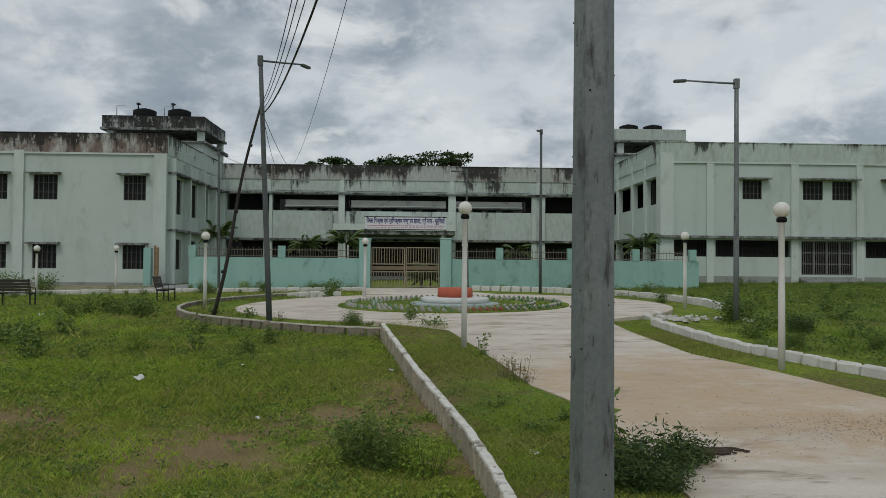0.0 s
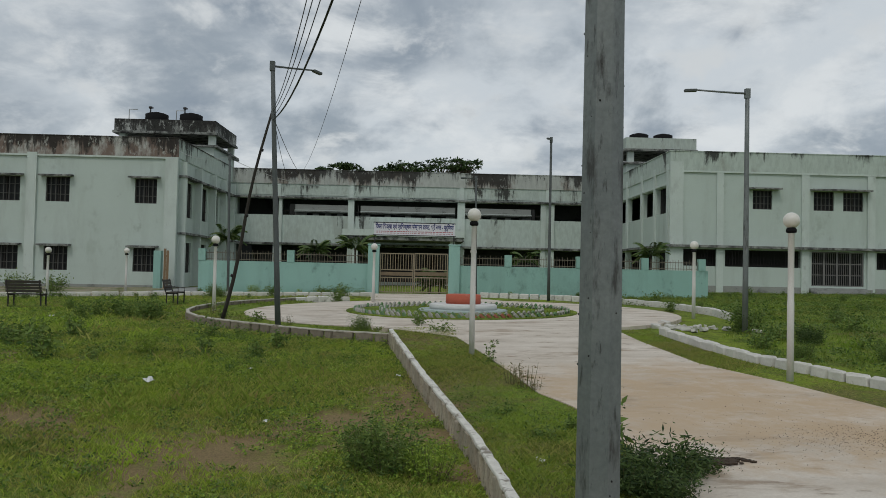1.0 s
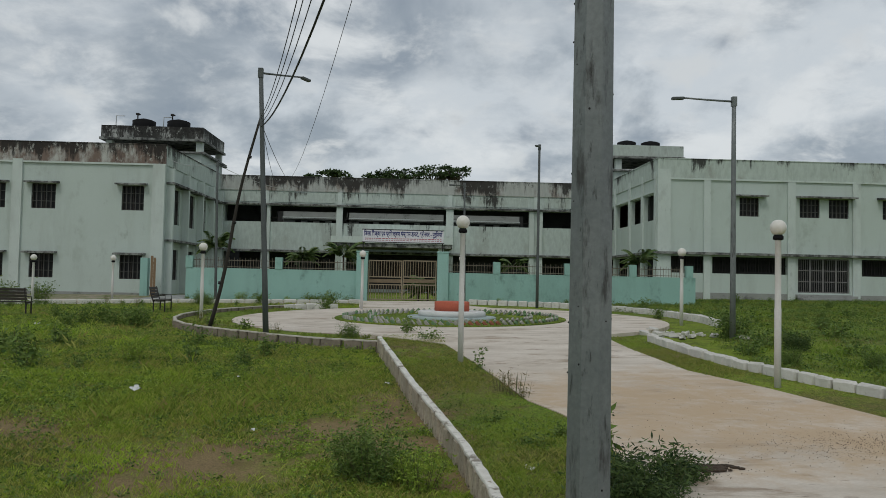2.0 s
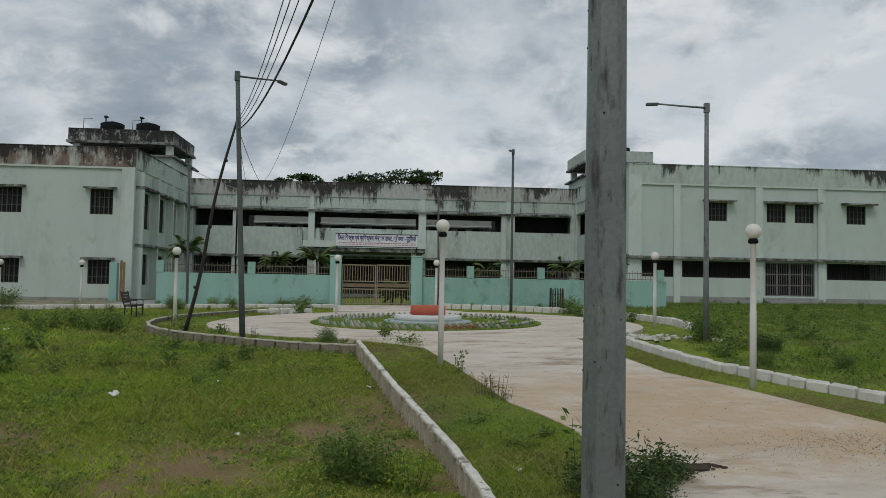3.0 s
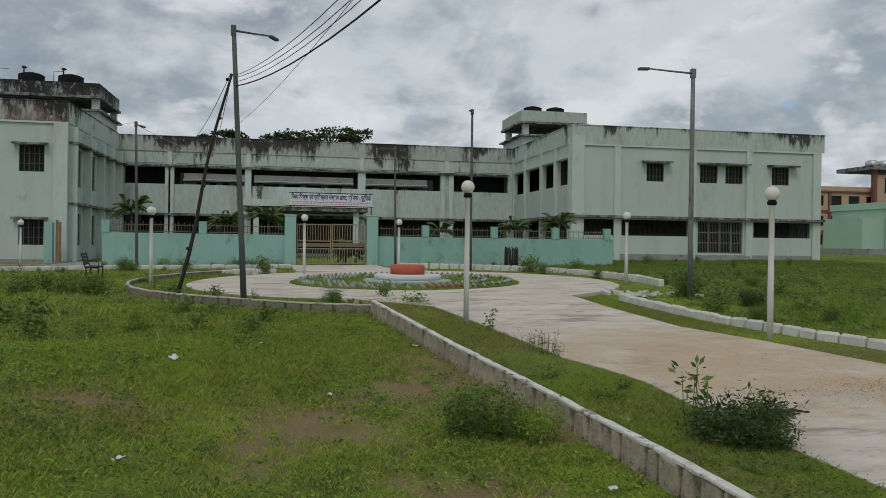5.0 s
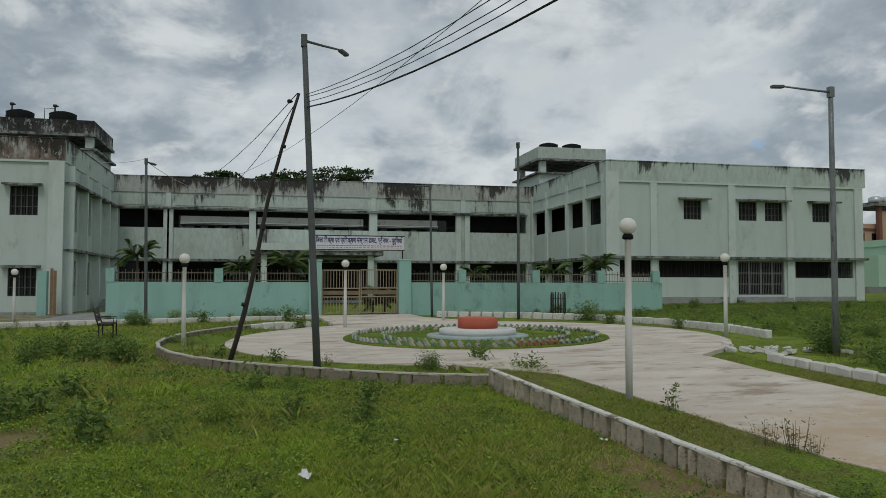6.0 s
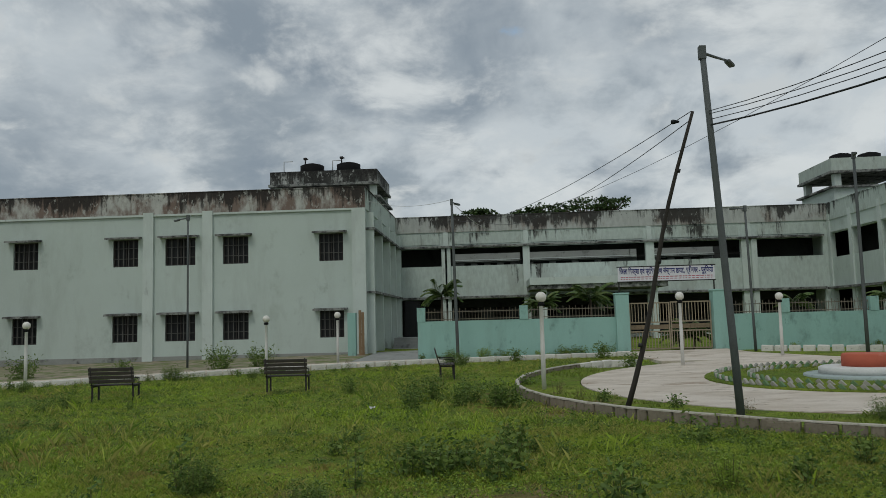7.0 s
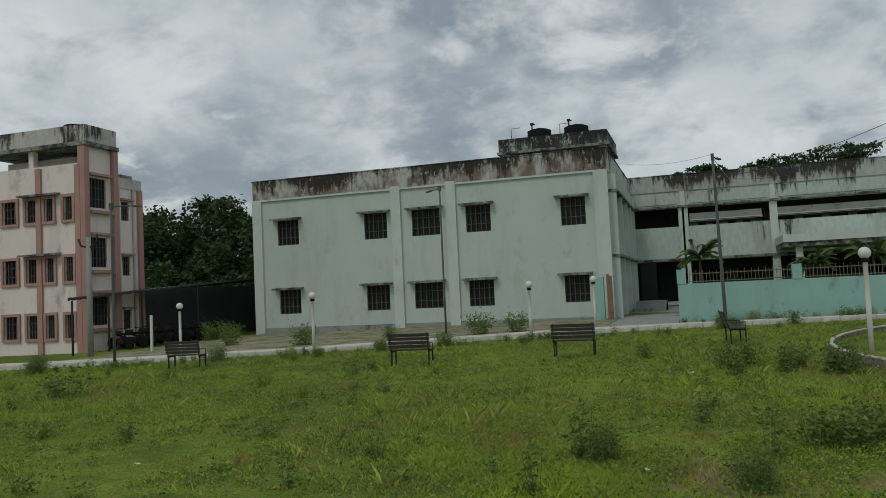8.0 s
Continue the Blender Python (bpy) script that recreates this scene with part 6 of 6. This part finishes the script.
for x, y, h, w, ch, s in ((0.4, 85, 13.0, 2.6, 1.9, 1), (3.6, 85, 13.4, 2.7, 2.2, 2), (6.0, 84, 13.2, 1.9, 2.0, 3), (-2.0, 86, 12.8, 1.6, 1.5, 4), (-6.9, 86, 12.9, 1.6, 1.2, 5), (-9.3, 86, 12.3, 0.9, 0.9, 6)):
    tree(x, y, h, w, ch, s, 1050, 0.30, 0.5)
for i in range(9):
    tree(-62 + 2.6 * i, 66 + 5 * (i % 3), 10.6 + 1.6 * math.sin(i * 1.9), 3.6, 8.0, 30 + i, 5200, 0.5, 1.4)
for i in range(7):
    tree(-64 + 4.4 * i, 58 + 1.5 * (i % 2), 5.2 + 0.8 * math.sin(i * 2.2), 2.9, 4.6, 60 + i, 3600, 0.42, 1.4, 0.15)
for x, y, s in ((-33.4, 42.5, 1.3), (-32.9, 43.6, 1.1), (-34.0, 44.6, 1.2)):
    shrub("bush_b", x, y, s, 40 * s)


# ---- grass ----
BARE = ((-0.7, 9.6, 1.35), (0.8, 11.2, 1.1), (1.45, 12.9, 0.75), (0.8, 7.0, 0.8), (-8.35, 14.9, 1.25), (-5.8, 14.8, 1.35), (-3.0, 10.4, 0.8), (1.95, 10.4, 0.5), (1.75, 11.8, 0.5), (2.2, 9.0, 0.35))


def grass(name, n, x0, x1, y0, y1, keep, tall, wide, seed, label, dz=0.0, material=GRASS_LEAF):
    """Loose blades in tufts over a patch of ground."""
    rng = np.random.default_rng(seed)
    tufts = max(1, n // 7)
    tx, ty = rng.uniform(x0, x1, tufts), rng.uniform(y0, y1, tufts)
    ok = np.array([keep(a, b) for a, b in zip(tx, ty)])
    tx, ty = tx[ok], ty[ok]
    patch = np.array([noise.noise((a * 0.28, b * 0.28, 7.0)) + 0.5 * noise.noise((a * 1.1, b * 1.1, 2.0)) for a, b in zip(tx, ty)])
    for px, py, pr in BARE:
        patch = patch - 0.7 * np.exp(-((tx - px) ** 2 + (ty - py) ** 2) / (pr * pr))
    good = rng.uniform(-0.75, 0.15, len(tx)) < patch
    tx, ty, patch = tx[good], ty[good], patch[good]
    scale = np.clip(0.75 + patch * 0.8, 0.35, 1.6)
    x, y, k = np.repeat(tx, 7), np.repeat(ty, 7), np.repeat(scale, 7)
    m = len(x)
    x, y = x + rng.normal(0, 0.045, m), y + rng.normal(0, 0.045, m)
    z = -0.5 + 0.012 * np.clip(x, -60, 45) + 0.015 * np.clip(y, 0, 50) - 0.5 * np.clip((19.8 - y) / 10.8, 0, 1) * np.clip((x + 5) / 4, 0, 1) - 0.05 + dz
    a = rng.uniform(0, 6.283, m)
    h, w = tall * k * rng.uniform(0.4, 1.2, m) + 0.06, wide * rng.uniform(0.6, 1.3, m)
    lx, ly = rng.normal(0, 0.45, m) * h, rng.normal(0, 0.45, m) * h
    p = np.stack([x, y, z], 1)
    s = np.stack([np.cos(a) * w, np.sin(a) * w, np.zeros(m)], 1)
    mid = p + np.stack([lx * 0.35, ly * 0.35, h * 0.6], 1)
    tip = p + np.stack([lx, ly, h], 1)
    ob = new(name, quads(name, np.stack([p - s, p + s, mid + s * 0.7, tip], 1), material))
    return tagged(ob, label, "grass", kind="stuff")


def between(line, y):
    return float(np.interp(y, [q[1] for q in line], [q[0] for q in line]))


def on_lawn(x, y):
    if x > between(KERB_L, y) - 0.12 or math.hypot(x - CX, y - CY) < R_KERB + 0.1:
        return False
    fy = 30.8 + (x + 27) * 0.32 if x < -10 else 36.8 + (x + 10) * 0.1
    return y < fy


def on_right(x, y):
    return x > between(KERB_R, y) + 0.2 and math.hypot(x - CX, y - CY) > R_KERB + 0.5


def on_strip(x, y):
    return between(KERB_L, y) + 0.1 < x < between(DRIVE_L, y) - 0.02 + 0.12 * noise.noise((y * 2, 0, 0)) or between(DRIVE_R, y) + 0.03 < x < between(KERB_R, y) - 0.15


def on_ring(x, y):
    r, a = math.hypot(x - CX, y - CY), math.degrees(math.atan2(y - CY, x - CX)) % 360
    return R_PLAZA + 0.05 < r < R_KERB - 0.1 and 138 < a < 252 or r < R_ISLE and r > 1.6


grass("grass", 330000, -12, 2.6, 4.5, 20, on_lawn, 0.034, 0.0034, 1, "short rough green lawn grass")
grass("grass", 60000, -16, 2.6, -6, 4.6, on_lawn, 0.035, 0.006, 8, "short rough green lawn grass")
grass("grass", 150000, -34, 2, 14, 38, on_lawn, 0.045, 0.008, 2, "rough green lawn grass")
grass("grass", 130000, 9, 34, 8, 46, on_right, 0.055, 0.007, 3, "overgrown green meadow grass", 0.0, MEADOW_LEAF)
grass("grass", 190000, 1.0, 10.5, 5, 20, on_strip, 0.03, 0.0034, 4, "thin grass on the strips", 0.065, STRIP_LEAF)
grass("grass", 26000, -6, 7, 17, 34, on_ring, 0.06, 0.008, 5, "weedy grass round the circle", 0.085, MEADOW_LEAF)
grass("grass", 4200, -9.5, 0.2, 10.8, 15.5, on_lawn, 0.15, 0.0028, 11, "thin standing reddish grass stalks", 0.0, RED_GRASS)
grass("grass", 5000, -34, -1, 14, 34, on_lawn, 0.20, 0.008, 6, "scattered taller grass tufts")


def ground_weeds(n, x0, x1, y0, y1, keep, size, seed, material, label):
    """Low broad-leaved clumps growing close to the ground, thicker in patches."""
    rng = np.random.default_rng(seed)
    pts = []
    while len(pts) < n:
        a, b = rng.uniform(x0, x1), rng.uniform(y0, y1)
        thick = noise.noise((a * 0.4, b * 0.4, 11.0 + seed)) + 0.6 * noise.noise((a * 1.6, b * 1.6, 5.0))
        bare = any(math.hypot(a - q[0], b - q[1]) < q[2] * 0.35 for q in BARE)
        if keep(a, b) and not bare and rng.uniform(-0.3, 0.5) < thick:
            pts.append((a, b, lie(a, b)))
    c = np.repeat(np.array(pts), 16, axis=0)
    k = np.repeat(rng.uniform(0.5, 1.5, n), 16)[:, None]
    c = c + rng.normal(size=c.shape) * np.array([size * 1.3, size * 1.3, 0]) * k
    c[:, 2] += np.abs(rng.normal(size=len(c))) * size * 0.9 * k[:, 0]
    return tagged(new("ground_weeds", quads("ground_weeds", leaf_array(rng, c, size, 0.55), material)), label, "weeds", kind="stuff")


ground_weeds(2600, -9, 2.5, 6, 19, on_lawn, 0.036, 1, BRIGHT_LEAF, "bright low clover and weeds in the lawn")
ground_weeds(1500, -9, 2.5, 6, 19, on_lawn, 0.04, 2, SHRUB_LEAF, "dark low broad-leaved weeds in the lawn")
ground_weeds(1300, 1.2, 4.3, 6, 19, on_strip, 0.036, 3, SHRUB_LEAF, "low weeds on the strip beside the drive")
ground_weeds(4200, -32, 0, 13, 34, on_lawn, 0.042, 4, BRIGHT_LEAF, "bright low weeds across the lawn")
ground_weeds(2600, -32, 0, 13, 36, on_lawn, 0.048, 5, SHRUB_LEAF, "dark low weeds across the lawn")
ground_weeds(3200, 9, 32, 14, 44, on_right, 0.06, 6, SHRUB_LEAF, "rank green weeds in the meadow")

# ---- litter and small ground things ----
rnd = random.Random(31)
for x, y, s in ((-2.4, 12.9, 0.18), (-0.2, 10.9, 0.09), (-2.2, 8.1, 0.13), (2.0, 7.0, 0.1), (3.1, 9.2, 0.16), (-8.7, 23.2, 0.16), (-9.1, 15.0, 0.07), (-15.8, 15.0, 0.08), (-1.2, 14.5, 0.07), (1.4, 14.0, 0.09)):
    bm = bmesh.new()
    g = [[bm.verts.new((s * (i / 4 - 0.5), s * 0.6 * (j / 3 - 0.5), s * 0.4 * rnd.random())) for j in range(4)] for i in range(5)]
    for i in range(4):
        for j in range(3):
            bm.faces.new((g[i][j], g[i + 1][j], g[i + 1][j + 1], g[i][j + 1]))
    ob = tagged(part("paper_scrap", bm, LITTER), "crumpled white scrap lying in the grass", "litter", "scraps of litter")
    ob.matrix_basis = place(x, y, 0.03, rnd.uniform(0, 360))
bm = bmesh.new()
for i in range(150):
    bmesh.ops.create_icosphere(bm, subdivisions=1, radius=rnd.uniform(0.008, 0.032), matrix=Matrix.LocRotScale((rnd.gauss(0, 0.15), rnd.gauss(0, 0.075), 0.008), None, Vector((1.5, 1, 0.55))))
dung = tagged(part("dung_heap", bm, DUNG), "dark dry dung heap on the concrete", "dung", kind="stuff")
dung.matrix_basis = place(4.97, 9.15, 0.075) @ Matrix.Scale(1.2, 4)

rnd = random.Random(66)
for i in range(22):
    bm = bmesh.new()
    r = rnd.uniform(0.05, 0.15)
    bx(bm, -r, r, -r * 0.6, r * 0.6, -r * 0.3, r * 0.5, r * 0.12)
    for v in bm.verts:
        v.co += Vector((rnd.uniform(-1, 1), rnd.uniform(-1, 1), rnd.uniform(-1, 1))) * r * 0.16
    lump = tagged(part("rubble_block", bm, KERB), "broken whitewashed block lying beside the kerb", "rubble", "loose rubble")
    lump.matrix_basis = place(8.9 + rnd.gauss(0, 0.7), 21.2 + rnd.gauss(0, 0.6), r * 0.2, rnd.uniform(0, 360), rnd.uniform(-15, 15), rnd.uniform(-15, 15))

rng = np.random.default_rng(21)
spread = np.concatenate([rng.normal((7.4, 10.0), (0.8, 0.4), (1500, 2)), rng.normal((6.2, 11.2), (1.5, 1.2), (300, 2)), rng.normal((5.0, 9.2), (0.5, 0.25), (80, 2))])
spread = np.array([q for q in spread if between(DRIVE_L, q[1]) + 0.1 < q[0] < between(DRIVE_R, q[1]) - 0.1])
crumbs = np.array([(x, y, lie(x, y) + 0.078) for x, y in spread])
tagged(new("earth_crumbs", quads("earth_crumbs", leaf_array(rng, crumbs, 0.013, 0.8), DUNG)), "dark crumbs of earth scattered on the drive", "debris", kind="stuff")

bottle = thing("toy_cone", "small red and white striped cone in the grass", "litter")
bm = bmesh.new()
lathe(bm, [(0.035, 0), (0.03, 0.07), (0.024, 0.10)], 12)
part("body", bm, LITTER, bottle)
bm = bmesh.new()
lathe(bm, [(0.024, 0.10), (0.014, 0.17), (0.006, 0.20)], 12)
part("tip", bm, TERRACOTTA, bottle, "red tip")
bottle.matrix_basis = place(2.93, 7.25, 0.04) @ Matrix.Scale(0.65, 4)


# ---- roof fittings ----
for x0, y0, z0, sz in ((-19.8, 57.8, 11.78, 0.8), (-16.6, 58.4, 11.78, 0.9)):
    pp = thing("roof_pipe", "thin standing water pipe on the roof", "pipe", "roof pipes")
    bm = bmesh.new()
    tube(bm, [(0, 0, 0), (0, 0, sz), (0.6, 0, sz)], 0.03, 0.03, 6)
    part("pipe", bm, CABLE_WHITE, pp)
    pp.location = (x0, y0, z0)


# ---- sign lettering ----
def lettering(body, x, z, size, material, wide):
    cu = bpy.data.curves.new("lettering", "FONT")
    cu.body, cu.size, cu.align_x, cu.align_y = body, size, "CENTER", "CENTER"
    cu.extrude, cu.offset = 0.002, 0.010
    cu.materials.append(material)
    ob = new("lettering", cu)
    bpy.context.view_layer.update()
    w = ob.dimensions.x
    ob.parent = sign
    ob.matrix_parent_inverse = sign.matrix_basis.inverted()
    ob.matrix_basis = pose(x, SY - 0.003, z, 90) @ Matrix.Diagonal((wide / w if w > 0.01 else 1, 1, 1, 1))
    return ob


lettering("\u093f\u091c\u0932\u093e \u093f\u0936\u0915\u094d\u0937\u093e \u090f\u0935\u0902 \u092a\u094d\u0930\u093f\u0936\u0915\u094d\u0937\u0923 \u0938\u0902\u0938\u094d\u0925\u093e\u0928 \u0921\u093e\u092f\u091f, \u0936\u094d\u0930\u0940\u0928\u0917\u0930 - \u092a\u0942\u0930\u094d\u093f\u0923\u092f\u093e\u0901", 1.29, 3.47, 0.31, SIGN_BLUE, 3.9)
bm = bmesh.new()
rnd = random.Random(4)
x = -0.6
while x < 3.15:
    w = rnd.uniform(0.05, 0.16)
    bx(bm, x, min(x + w, 3.2), SY - 0.004, SY, 3.22, 3.255)
    bx(bm, x, min(x + w * 0.8, 3.2), SY - 0.004, SY, 3.14, 3.165)
    x += w + 0.035
ob = tagged(part("small_print", bm, SIGN_RED, sign, "faded red lines of small print"), kind="stuff")
ob.matrix_parent_inverse = sign.matrix_basis.inverted()
